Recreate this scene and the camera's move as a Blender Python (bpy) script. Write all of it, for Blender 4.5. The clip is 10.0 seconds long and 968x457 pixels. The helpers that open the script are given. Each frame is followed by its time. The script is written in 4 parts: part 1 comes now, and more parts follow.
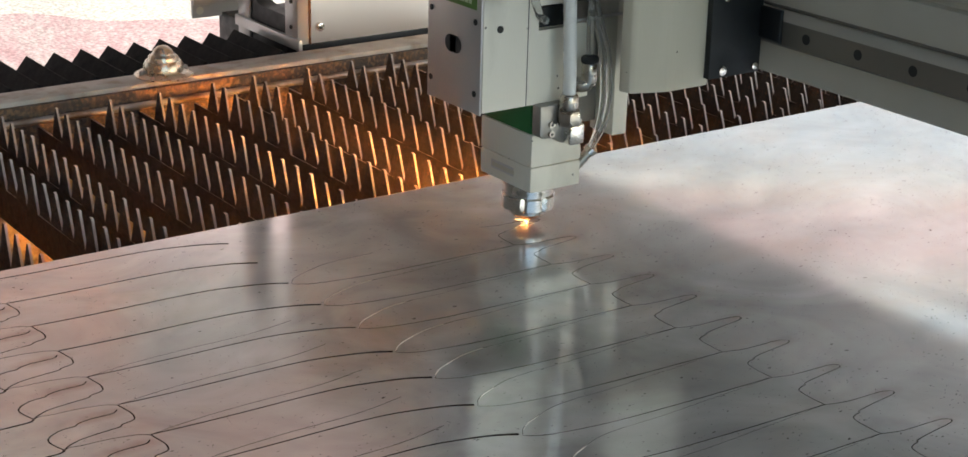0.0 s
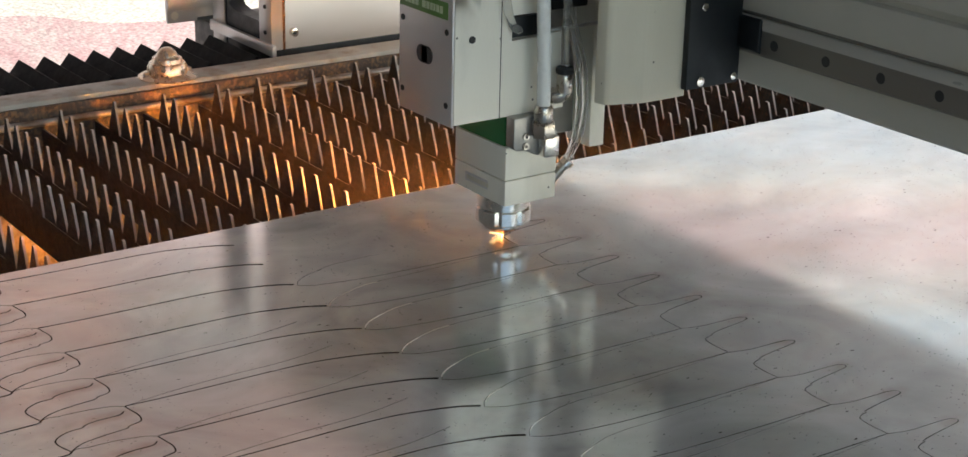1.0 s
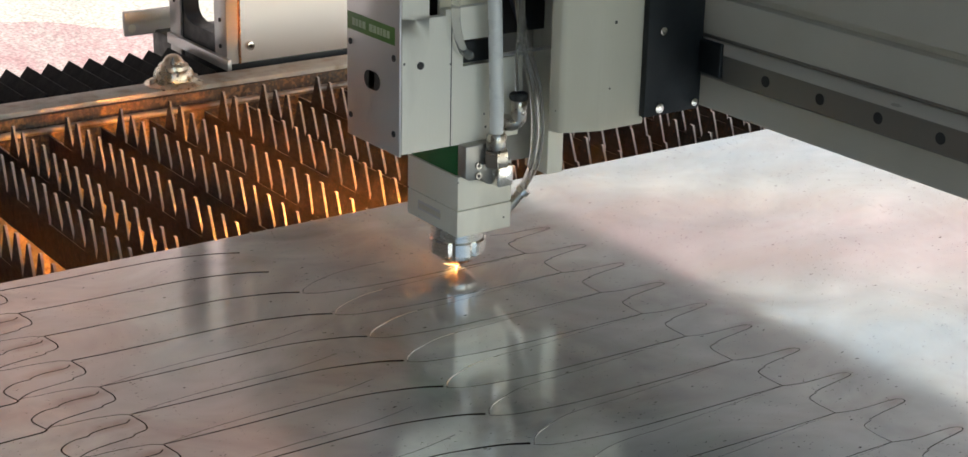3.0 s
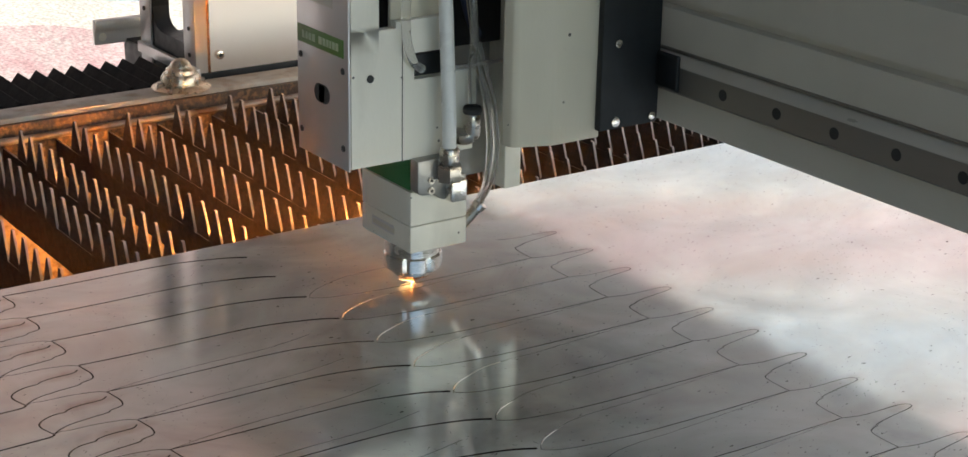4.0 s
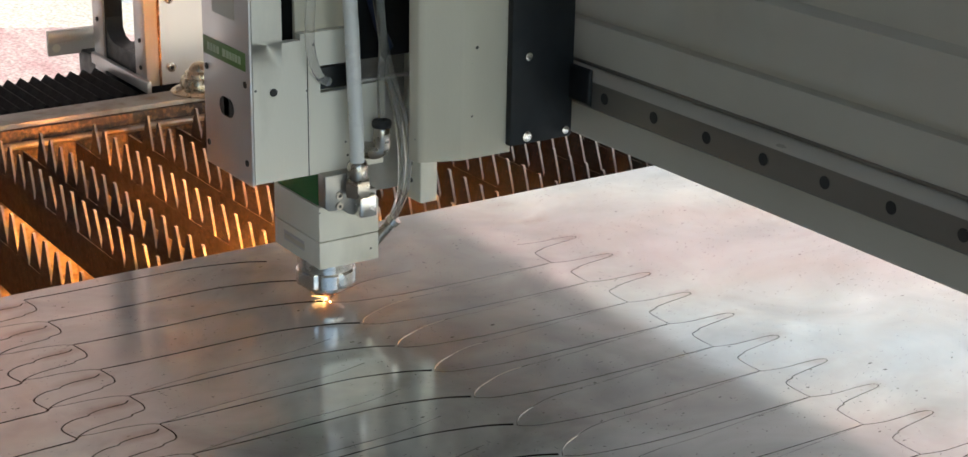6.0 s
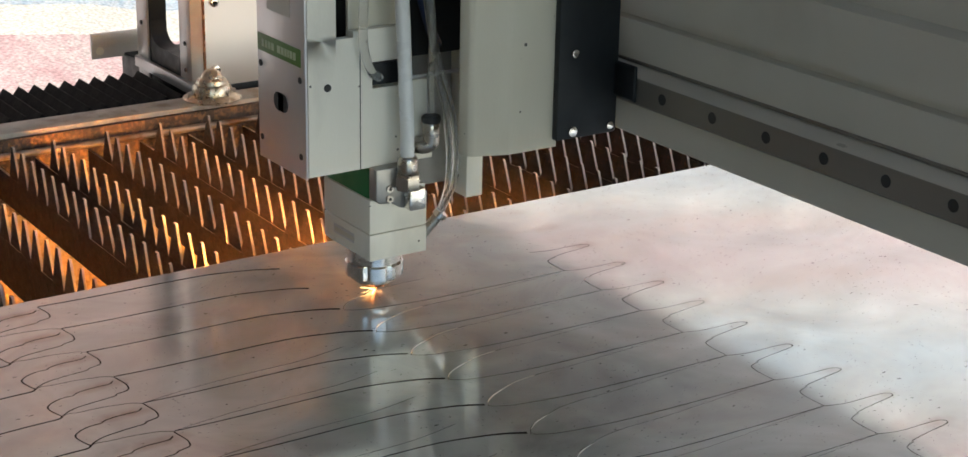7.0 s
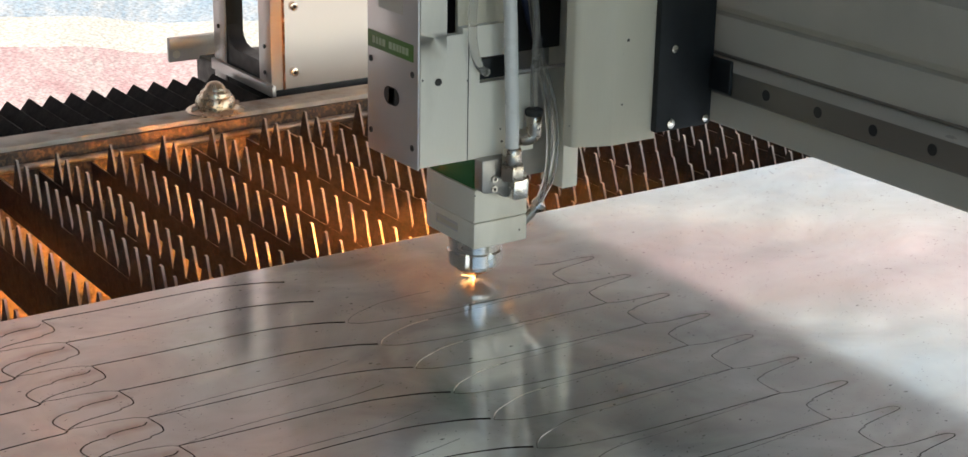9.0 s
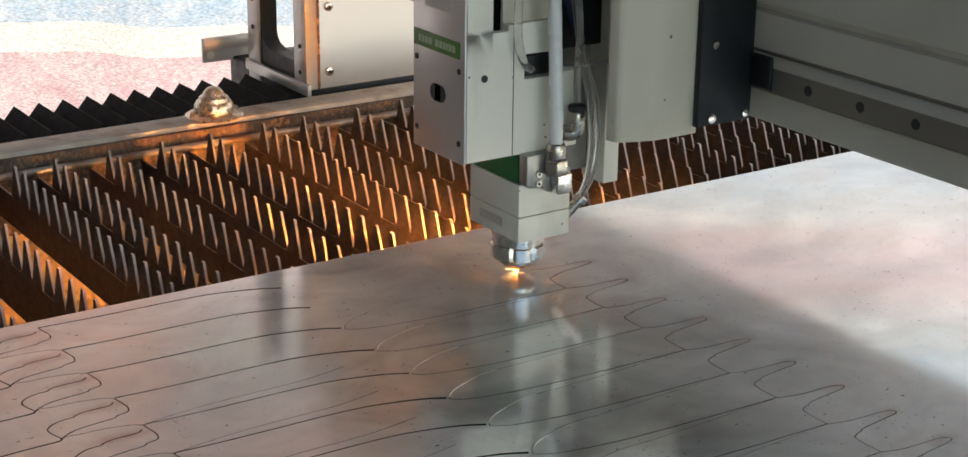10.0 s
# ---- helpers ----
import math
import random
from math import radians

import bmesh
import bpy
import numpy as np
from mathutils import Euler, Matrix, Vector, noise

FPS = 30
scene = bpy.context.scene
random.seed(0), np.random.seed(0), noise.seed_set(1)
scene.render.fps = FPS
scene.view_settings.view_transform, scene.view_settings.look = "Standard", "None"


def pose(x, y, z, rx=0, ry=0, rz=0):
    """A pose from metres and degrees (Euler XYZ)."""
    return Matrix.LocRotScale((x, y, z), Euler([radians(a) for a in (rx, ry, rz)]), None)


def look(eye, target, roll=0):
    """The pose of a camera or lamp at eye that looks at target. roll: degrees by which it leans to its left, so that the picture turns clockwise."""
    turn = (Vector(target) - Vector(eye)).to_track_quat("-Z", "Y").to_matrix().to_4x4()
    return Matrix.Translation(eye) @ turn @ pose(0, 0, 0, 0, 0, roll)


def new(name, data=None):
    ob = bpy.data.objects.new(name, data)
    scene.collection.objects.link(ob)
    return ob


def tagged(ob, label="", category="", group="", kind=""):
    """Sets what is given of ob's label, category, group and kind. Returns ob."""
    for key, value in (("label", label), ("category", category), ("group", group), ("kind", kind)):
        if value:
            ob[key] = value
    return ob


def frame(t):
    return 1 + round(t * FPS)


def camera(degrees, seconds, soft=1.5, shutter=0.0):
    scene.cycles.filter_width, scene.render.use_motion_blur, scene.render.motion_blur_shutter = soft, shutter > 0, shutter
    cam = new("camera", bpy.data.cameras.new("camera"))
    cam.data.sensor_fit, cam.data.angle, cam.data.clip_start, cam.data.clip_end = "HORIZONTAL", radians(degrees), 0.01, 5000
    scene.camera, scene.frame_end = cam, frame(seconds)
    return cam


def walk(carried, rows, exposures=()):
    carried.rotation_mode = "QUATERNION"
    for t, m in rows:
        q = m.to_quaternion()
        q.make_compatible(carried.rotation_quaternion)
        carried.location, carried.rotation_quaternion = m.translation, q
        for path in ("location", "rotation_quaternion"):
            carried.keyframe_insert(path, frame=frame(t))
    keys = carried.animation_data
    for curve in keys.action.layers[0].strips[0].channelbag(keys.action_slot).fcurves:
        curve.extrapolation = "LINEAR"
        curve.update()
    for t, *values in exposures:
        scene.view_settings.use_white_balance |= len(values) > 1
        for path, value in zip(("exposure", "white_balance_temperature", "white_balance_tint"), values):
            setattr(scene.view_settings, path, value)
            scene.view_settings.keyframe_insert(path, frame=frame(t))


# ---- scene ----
# ---------------------------------------------------------------- camera
PATH = [
    (0, (0.0034, -0.0083, 0.5321), (1.0934, 1.5215, -0.1546), 1.48),
    (0.5, (0.0012, -0.0073, 0.5318), (1.0927, 1.5222, -0.1531), 1.47),
    (1, (0.0001, -0.0070, 0.5321), (1.0892, 1.5240, -0.1533), 1.34),
    (1.5, (-0.0001, -0.0073, 0.5329), (1.0863, 1.5262, -0.1514), 1.20),
    (2, (0.0001, -0.0077, 0.5340), (1.0863, 1.5263, -0.1495), 1.24),
    (2.5, (0.0005, -0.0083, 0.5352), (1.0858, 1.5267, -0.1475), 1.25),
    (4, (0.0008, -0.0089, 0.5391), (1.0776, 1.5330, -0.1412), 1.14),
    (4.5, (0.0002, -0.0086, 0.5402), (1.0743, 1.5358, -0.1389), 1.07),
    (5, (-0.0009, -0.0078, 0.5410), (1.0698, 1.5387, -0.1386), 1.13),
    (6.5, (-0.0059, -0.0038, 0.5426), (1.0555, 1.5502, -0.1343), 1.13),
    (7, (-0.0077, -0.0022, 0.5428), (1.0511, 1.5559, -0.1292), 1.16),
    (7.5, (-0.0092, -0.0005, 0.5430), (1.0477, 1.5594, -0.1276), 1.13),
    (8, (-0.0101, 0.0009, 0.5432), (1.0484, 1.5597, -0.1272), 1.12),
    (8.5, (-0.0101, 0.0019, 0.5435), (1.0472, 1.5627, -0.1243), 1.17),
    (9, (-0.0087, 0.0022, 0.5440), (1.0510, 1.5644, -0.1168), 1.06),
    (9.5, (-0.0055, 0.0016, 0.5450), (1.0523, 1.5651, -0.1156), 0.93),
    (10, (0.0001, -0.0004, 0.5464), (1.0537, 1.5666, -0.1129), 0.73),
]
cam = camera(31.28, 10.0)
walk(cam, [(t, look(eye, target, roll)) for t, eye, target, roll in PATH], [(0, 1.80, 7400, 7), (10, 1.80, 7400, 7)])

# ---------------------------------------------------------------- daylight
SUN_AZ, SUN_EL = radians(34), radians(48)      # from +y towards +x; height
world = bpy.data.worlds.new("sky")
scene.world = world
world.use_nodes = True
wn = world.node_tree
sky = wn.nodes.new("ShaderNodeTexSky")
sky.sky_type = "NISHITA"
sky.sun_disc = False
sky.sun_elevation = SUN_EL
sky.sun_rotation = SUN_AZ
wn.links.new(sky.outputs[0], wn.nodes["Background"].inputs[0])
wn.nodes["Background"].inputs[1].default_value = 0.12
sun_data = bpy.data.lights.new("sun", "SUN")
sun_data.energy = 4.1
sun_data.angle = radians(0.5)
sun_data.color = (1.0, 0.95, 0.88)
sun = new("sun", sun_data)
# unseen area lamp added behind the camera to brighten the faces towards it
fill_data = bpy.data.lights.new("front_fill", "AREA")
fill_data.shape, fill_data.size, fill_data.size_y = "RECTANGLE", 5.0, 2.2
fill_data.energy = 35.0
fill_data.color = (0.99, 0.98, 0.95)
fill = new("front_fill", fill_data)
fill.matrix_world = look((3.3, -3.8, 0.9), (1.5, 1.0, 0.2))
sun.matrix_world = look((4 * math.sin(SUN_AZ), 4 * math.cos(SUN_AZ), 4 * math.tan(SUN_EL)), (0, 0, 0))


# ---------------------------------------------------------------- materials
def material(name, color, rough=0.6, metal=0.0, vary=0.15, scale=20.0, bump=0.1, bump_scale=200.0, tint=None, tint_scale=8.0,
             tint_low=0.5, tint_high=0.7, rough_vary=0.1, stretch=(1, 1, 1), noise_detail=6.0):
    """A surface with large and fine variation: colour, a second colour in patches, roughness and relief."""
    m = bpy.data.materials.new(name)
    m.use_nodes = True
    nt = m.node_tree
    bsdf = nt.nodes["Principled BSDF"]
    co = nt.nodes.new("ShaderNodeTexCoord")
    mp = nt.nodes.new("ShaderNodeMapping")
    mp.inputs["Scale"].default_value = stretch
    nt.links.new(co.outputs["Object"], mp.inputs[0])

    def tex(size, detail=noise_detail):
        n = nt.nodes.new("ShaderNodeTexNoise")
        n.inputs["Scale"].default_value = size
        n.inputs["Detail"].default_value = detail
        nt.links.new(mp.outputs[0], n.inputs["Vector"])
        return n.outputs["Fac"]

    def ramp(source, low, high, a, b):
        r = nt.nodes.new("ShaderNodeMapRange")
        for key, v in (("From Min", low), ("From Max", high), ("To Min", a), ("To Max", b)):
            r.inputs[key].default_value = v
        nt.links.new(source, r.inputs["Value"])
        return r.outputs[0]

    def mix(fac, a, b):
        x = nt.nodes.new("ShaderNodeMix")
        x.data_type = "RGBA"
        nt.links.new(fac, x.inputs[0])
        for socket, v in ((x.inputs[6], a), (x.inputs[7], b)):
            if isinstance(v, tuple):
                socket.default_value = v
            else:
                nt.links.new(v, socket)
        return x.outputs[2]

    c = (*color, 1)
    dark = (*[v * (1 - vary) for v in color], 1)
    light = (*[min(1, v * (1 + vary)) for v in color], 1)
    out = mix(ramp(tex(scale), 0.3, 0.7, 0, 1), dark, light)
    if tint:
        out = mix(ramp(tex(tint_scale), tint_low, tint_high, 0, 1), out, (*tint, 1))
    nt.links.new(out, bsdf.inputs["Base Color"])
    bsdf.inputs["Metallic"].default_value = metal
    nt.links.new(ramp(tex(scale * 2.3), 0.3, 0.7, max(0.02, rough - rough_vary), min(1, rough + rough_vary)), bsdf.inputs["Roughness"])
    if bump:
        b = nt.nodes.new("ShaderNodeBump")
        b.inputs["Strength"].default_value = bump
        b.inputs["Distance"].default_value = 0.002
        nt.links.new(tex(bump_scale), b.inputs["Height"])
        nt.links.new(b.outputs[0], bsdf.inputs["Normal"])
    return m


def glow(name, color, strength):
    m = bpy.data.materials.new(name)
    m.use_nodes = True
    b = m.node_tree.nodes["Principled BSDF"]
    b.inputs["Base Color"].default_value = (*color, 1)
    b.inputs["Emission Color"].default_value = (*color, 1)
    b.inputs["Emission Strength"].default_value = strength
    return m


def sheet_steel():
    """Cold-rolled sheet: a clear and a broad sheen together, faint rolling streaks, stains and dark specks."""
    m = material("sheet_steel", (0.765, 0.81, 0.825), 0.10, 1.0, 0.09, 9.0, 0.015, 300.0, tint=(0.76, 0.755, 0.745), tint_scale=5.0, rough_vary=0.02, stretch=(1, 2.5, 1))
    nt = m.node_tree
    bsdf = nt.nodes["Principled BSDF"]
    base = bsdf.inputs["Base Color"].links[0].from_socket
    co = nt.nodes.new("ShaderNodeTexCoord")

    def specks(scale, gate_scale, most, turn):
        v = nt.nodes.new("ShaderNodeTexVoronoi")
        v.voronoi_dimensions = "2D"
        v.inputs["Scale"].default_value = scale
        bend = nt.nodes.new("ShaderNodeTexNoise")
        bend.inputs["Scale"].default_value = 260.0
        nt.links.new(co.outputs["Object"], bend.inputs["Vector"])
        off = nt.nodes.new("ShaderNodeVectorMath")
        off.operation = "MULTIPLY_ADD"
        nt.links.new(bend.outputs["Color"], off.inputs[0])
        off.inputs[1].default_value = (0.004, 0.004, 0.0)
        nt.links.new(co.outputs["Object"], off.inputs[2])
        lie = nt.nodes.new("ShaderNodeMapping")
        lie.inputs["Rotation"].default_value = (0, 0, radians(turn))
        lie.inputs["Scale"].default_value = (0.55, 1.5, 1.0)
        nt.links.new(off.outputs[0], lie.inputs[0])
        nt.links.new(lie.outputs[0], v.inputs["Vector"])
        gate = nt.nodes.new("ShaderNodeTexNoise")
        gate.inputs["Scale"].default_value = gate_scale
        nt.links.new(co.outputs["Object"], gate.inputs["Vector"])
        size = nt.nodes.new("ShaderNodeMapRange")
        for key, val in (("From Min", 0.37), ("From Max", 0.68), ("To Min", 0.0), ("To Max", most)):
            size.inputs[key].default_value = val
        where = nt.nodes.new("ShaderNodeSeparateXYZ")
        nt.links.new(co.outputs["Object"], where.inputs[0])
        rise = nt.nodes.new("ShaderNodeMapRange")
        for key, val in (("From Min", 0.55), ("From Max", 1.15), ("To Min", -0.045), ("To Max", 0.03)):
            rise.inputs[key].default_value = val
        nt.links.new(where.outputs["X"], rise.inputs["Value"])
        more = nt.nodes.new("ShaderNodeMath")
        nt.links.new(gate.outputs["Fac"], more.inputs[0])
        nt.links.new(rise.outputs[0], more.inputs[1])
        nt.links.new(more.outputs[0], size.inputs["Value"])
        less = nt.nodes.new("ShaderNodeMath")
        less.operation = "LESS_THAN"
        nt.links.new(v.outputs["Distance"], less.inputs[0])
        nt.links.new(size.outputs[0], less.inputs[1])
        return less.outputs[0]

    both = nt.nodes.new("ShaderNodeMath")
    both.operation = "MAXIMUM"
    nt.links.new(specks(52.0, 37.0, 0.054, 25), both.inputs[0])
    nt.links.new(specks(120.0, 26.0, 0.068, -40), both.inputs[1])
    x = nt.nodes.new("ShaderNodeMix")
    x.data_type = "RGBA"
    nt.links.new(both.outputs[0], x.inputs[0])
    nt.links.new(base, x.inputs[6])
    x.inputs[7].default_value = (0.045, 0.04, 0.036, 1)
    nt.links.new(x.outputs[2], bsdf.inputs["Base Color"])
    # brown burn marks where each outline was started
    pos = nt.nodes.new("ShaderNodeSeparateXYZ")
    nt.links.new(co.outputs["Object"], pos.inputs[0])

    def calc(op, a, b):
        n = nt.nodes.new("ShaderNodeMath")
        n.operation = op
        for socket, v in zip(n.inputs, (a, b)):
            if isinstance(v, (int, float)):
                socket.default_value = v
            else:
                nt.links.new(v, socket)
        return n.outputs[0]

    scorch = nt.nodes.new("ShaderNodeTexNoise")
    scorch.inputs["Scale"].default_value = 90.0
    nt.links.new(co.outputs["Object"], scorch.inputs["Vector"])
    marks = None
    for mx, my, long, depth in ((0.899, 0.019, 0.013, 0.45), (0.408, 0.0140, 0.022, 0.7)):
        yy = calc("SUBTRACT", calc("FLOORED_MODULO", calc("SUBTRACT", pos.outputs["Y"], 1.2605 + my - 0.02675), 0.0535), 0.02675)
        xx = calc("DIVIDE", calc("SUBTRACT", pos.outputs["X"], mx), long / 0.007)
        d = calc("SQRT", calc("ADD", calc("MULTIPLY", xx, xx), calc("MULTIPLY", yy, yy)), 0)
        spot = calc("MULTIPLY", calc("MAXIMUM", calc("SUBTRACT", 1.0, calc("DIVIDE", d, 0.010)), 0.0), calc("MULTIPLY", scorch.outputs["Fac"], depth))
        marks = spot if marks is None else calc("MAXIMUM", marks, spot)
    burnt = nt.nodes.new("ShaderNodeMix")
    burnt.data_type = "RGBA"
    nt.links.new(calc("MINIMUM", calc("MULTIPLY", marks, 1.3), 0.75), burnt.inputs[0])
    nt.links.new(x.outputs[2], burnt.inputs[6])
    burnt.inputs[7].default_value = (0.36, 0.20, 0.12, 1)
    x = burnt
    nt.links.new(x.outputs[2], bsdf.inputs["Base Color"])
    wave = nt.nodes.new("ShaderNodeTexNoise")
    wave.inputs["Scale"].default_value = 9.0
    wave.inputs["Detail"].default_value = 2.0
    nt.links.new(co.outputs["Object"], wave.inputs["Vector"])
    sag = nt.nodes.new("ShaderNodeBump")
    sag.inputs["Strength"].default_value = 0.14
    sag.inputs["Distance"].default_value = 0.002
    nt.links.new(wave.outputs["Fac"], sag.inputs["Height"])
    nt.links.new(bsdf.inputs["Normal"].links[0].from_socket, sag.inputs["Normal"])
    nt.links.new(sag.outputs[0], bsdf.inputs["Normal"])
    broad = nt.nodes.new("ShaderNodeBsdfPrincipled")
    broad.inputs["Metallic"].default_value = 1.0
    broad.inputs["Roughness"].default_value = 0.54
    nt.links.new(x.outputs[2], broad.inputs["Base Color"])
    nt.links.new(bsdf.inputs["Normal"].links[0].from_socket, broad.inputs["Normal"])
    smear = nt.nodes.new("ShaderNodeTexNoise")
    smear.inputs["Scale"].default_value = 7.0
    smear.inputs["Detail"].default_value = 7.0
    smear.inputs["Distortion"].default_value = 1.2
    nt.links.new(co.outputs["Object"], smear.inputs["Vector"])
    share = nt.nodes.new("ShaderNodeMapRange")
    for key, val in (("From Min", 0.3), ("From Max", 0.7), ("To Min", 0.30), ("To Max", 0.66)):
        share.inputs[key].default_value = val
    nt.links.new(smear.outputs["Fac"], share.inputs["Value"])
    ms = nt.nodes.new("ShaderNodeMixShader")
    nt.links.new(share.outputs[0], ms.inputs[0])
    nt.links.new(bsdf.outputs[0], ms.inputs[1])
    nt.links.new(broad.outputs[0], ms.inputs[2])
    nt.links.new(ms.outputs[0], nt.nodes["Material Output"].inputs[0])
    return m


def tarp_cloth():
    """Woven plastic sheet in blue, white and pink bands that lets daylight through."""
    m = bpy.data.materials.new("tarp_cloth")
    m.use_nodes = True
    nt = m.node_tree
    nt.nodes.remove(nt.nodes["Principled BSDF"])
    co = nt.nodes.new("ShaderNodeTexCoord")
    warp = nt.nodes.new("ShaderNodeTexNoise")
    warp.inputs["Scale"].default_value = 3.0
    warp.inputs["Detail"].default_value = 5.0
    nt.links.new(co.outputs["Object"], warp.inputs["Vector"])
    sep = nt.nodes.new("ShaderNodeSeparateXYZ")
    nt.links.new(co.outputs["Object"], sep.inputs[0])
    add = nt.nodes.new("ShaderNodeMath")
    add.operation = "MULTIPLY_ADD"
    nt.links.new(warp.outputs["Fac"], add.inputs[0])
    add.inputs[1].default_value = 0.012
    lift = nt.nodes.new("ShaderNodeMath")
    nt.links.new(sep.outputs["Z"], lift.inputs[0])
    lift.inputs[1].default_value = 0.334
    nt.links.new(lift.outputs[0], add.inputs[2])
    div = nt.nodes.new("ShaderNodeMath")
    div.operation = "DIVIDE"
    nt.links.new(add.outputs[0], div.inputs[0])
    div.inputs[1].default_value = 0.42
    fr = nt.nodes.new("ShaderNodeMath")
    fr.operation = "FRACT"
    nt.links.new(div.outputs[0], fr.inputs[0])
    cr = nt.nodes.new("ShaderNodeValToRGB")
    cr.color_ramp.interpolation = "CONSTANT"
    e = cr.color_ramp.elements
    e[0].position, e[0].color = 0.0, PINK
    e[1].position, e[1].color = 0.371, WHITE
    third = e.new(0.5)
    third.color = BLUE
    fourth = e.new(0.871)
    fourth.color = WHITE
    nt.links.new(fr.outputs[0], cr.inputs[0])
    weave = nt.nodes.new("ShaderNodeTexNoise")
    weave.inputs["Scale"].default_value = 90.0
    weave.inputs["Detail"].default_value = 8.0
    nt.links.new(co.outputs["Object"], weave.inputs["Vector"])
    crease = nt.nodes.new("ShaderNodeTexNoise")
    crease.inputs["Scale"].default_value = 9.0
    crease.inputs["Detail"].default_value = 8.0
    crease.inputs["Distortion"].default_value = 1.5
    nt.links.new(co.outputs["Object"], crease.inputs["Vector"])
    mul = nt.nodes.new("ShaderNodeMath")
    mul.operation = "MULTIPLY"
    nt.links.new(weave.outputs["Fac"], mul.inputs[0])
    nt.links.new(crease.outputs["Fac"], mul.inputs[1])
    mr = nt.nodes.new("ShaderNodeMapRange")
    for key, v in (("From Min", 0.12), ("From Max", 0.36), ("To Min", 0.0), ("To Max", 0.6)):
        mr.inputs[key].default_value = v
    nt.links.new(mul.outputs[0], mr.inputs["Value"])
    x = nt.nodes.new("ShaderNodeMix")
    x.data_type = "RGBA"
    nt.links.new(mr.outputs[0], x.inputs[0])
    nt.links.new(cr.outputs[0], x.inputs[6])
    x.inputs[7].default_value = (0.90, 0.88, 0.90, 1)
    # slanting threads, and sharp creases whose shade is painted into the colour
    turn = nt.nodes.new("ShaderNodeMapping")
    turn.inputs["Rotation"].default_value = (radians(25), radians(48), radians(-34))
    turn.inputs["Scale"].default_value = (150.0, 150.0, 420.0)
    nt.links.new(co.outputs["Object"], turn.inputs[0])
    thread = nt.nodes.new("ShaderNodeTexNoise")
    thread.inputs["Scale"].default_value = 1.0
    thread.inputs["Detail"].default_value = 3.0
    nt.links.new(turn.outputs[0], thread.inputs["Vector"])
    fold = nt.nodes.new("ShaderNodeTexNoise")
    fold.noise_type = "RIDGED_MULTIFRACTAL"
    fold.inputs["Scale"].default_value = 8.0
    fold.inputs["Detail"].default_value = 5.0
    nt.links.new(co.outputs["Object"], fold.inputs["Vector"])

    def span(source, a, b, low, high):
        r = nt.nodes.new("ShaderNodeMapRange")
        for key, v in (("From Min", a), ("From Max", b), ("To Min", low), ("To Max", high)):
            r.inputs[key].default_value = v
        nt.links.new(source, r.inputs["Value"])
        return r.outputs[0]

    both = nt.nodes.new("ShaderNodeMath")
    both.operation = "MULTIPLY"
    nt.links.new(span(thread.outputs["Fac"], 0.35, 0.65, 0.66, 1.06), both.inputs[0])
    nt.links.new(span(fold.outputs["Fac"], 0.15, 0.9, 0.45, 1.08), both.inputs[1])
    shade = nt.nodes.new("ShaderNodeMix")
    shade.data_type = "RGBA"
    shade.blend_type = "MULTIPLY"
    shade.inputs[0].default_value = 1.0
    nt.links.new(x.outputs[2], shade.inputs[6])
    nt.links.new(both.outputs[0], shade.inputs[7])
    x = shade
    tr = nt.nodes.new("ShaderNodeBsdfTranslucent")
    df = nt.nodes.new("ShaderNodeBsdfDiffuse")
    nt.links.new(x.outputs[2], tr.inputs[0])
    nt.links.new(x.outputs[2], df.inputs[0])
    ms = nt.nodes.new("ShaderNodeMixShader")
    ms.inputs[0].default_value = 0.3
    nt.links.new(tr.outputs[0], ms.inputs[1])
    nt.links.new(df.outputs[0], ms.inputs[2])
    nt.links.new(ms.outputs[0], nt.nodes["Material Output"].inputs[0])
    return m


PINK, WHITE, BLUE = (0.76, 0.49, 0.55, 1), (0.91, 0.90, 0.88, 1), (0.48, 0.64, 0.84, 1)
STEEL = sheet_steel()
# red of the added sheet, set for the pink reflection in the steel
REFLECT_RED = material("reflected_red_plastic", (0.88, 0.53, 0.45), 0.6, 0.0, 0.2, 2.6, 0.3, 60.0, (0.82, 0.73, 0.67), 1.8, 0.48, 0.6)
TARP = tarp_cloth()
RUST = material("rusty_slat_steel", (0.046, 0.042, 0.039), 0.65, 0.1, 0.35, 60.0, 0.3, 900.0, (0.20, 0.10, 0.05), 480.0, 0.58, 0.74)
EDGE = material("cut_steel_edge", (0.37, 0.325, 0.295), 0.5, 0.4, 0.2, 80.0, 0.2, 600.0)
RAILTOP = material("worn_frame_paint", (0.50, 0.46, 0.40), 0.6, 0.1, 0.2, 25.0, 0.25, 300.0, (0.36, 0.28, 0.21), 35.0, 0.52, 0.68)
RUSTY = material("rusty_frame", (0.10, 0.075, 0.058), 0.6, 0.25, 0.4, 30.0, 0.6, 500.0, (0.24, 0.15, 0.085), 240.0, 0.48, 0.62)
HOPPER = material("scaled_hopper_steel", (0.36, 0.27, 0.175), 0.8, 0.0, 0.25, 20.0, 0.3, 220.0, (0.25, 0.17, 0.10), 120.0, 0.5, 0.65)
ROD = material("bare_round_bar", (0.40, 0.36, 0.32), 0.38, 0.7, 0.2, 40.0, 0.1, 300.0, (0.22, 0.15, 0.10), 30.0, 0.5, 0.65)
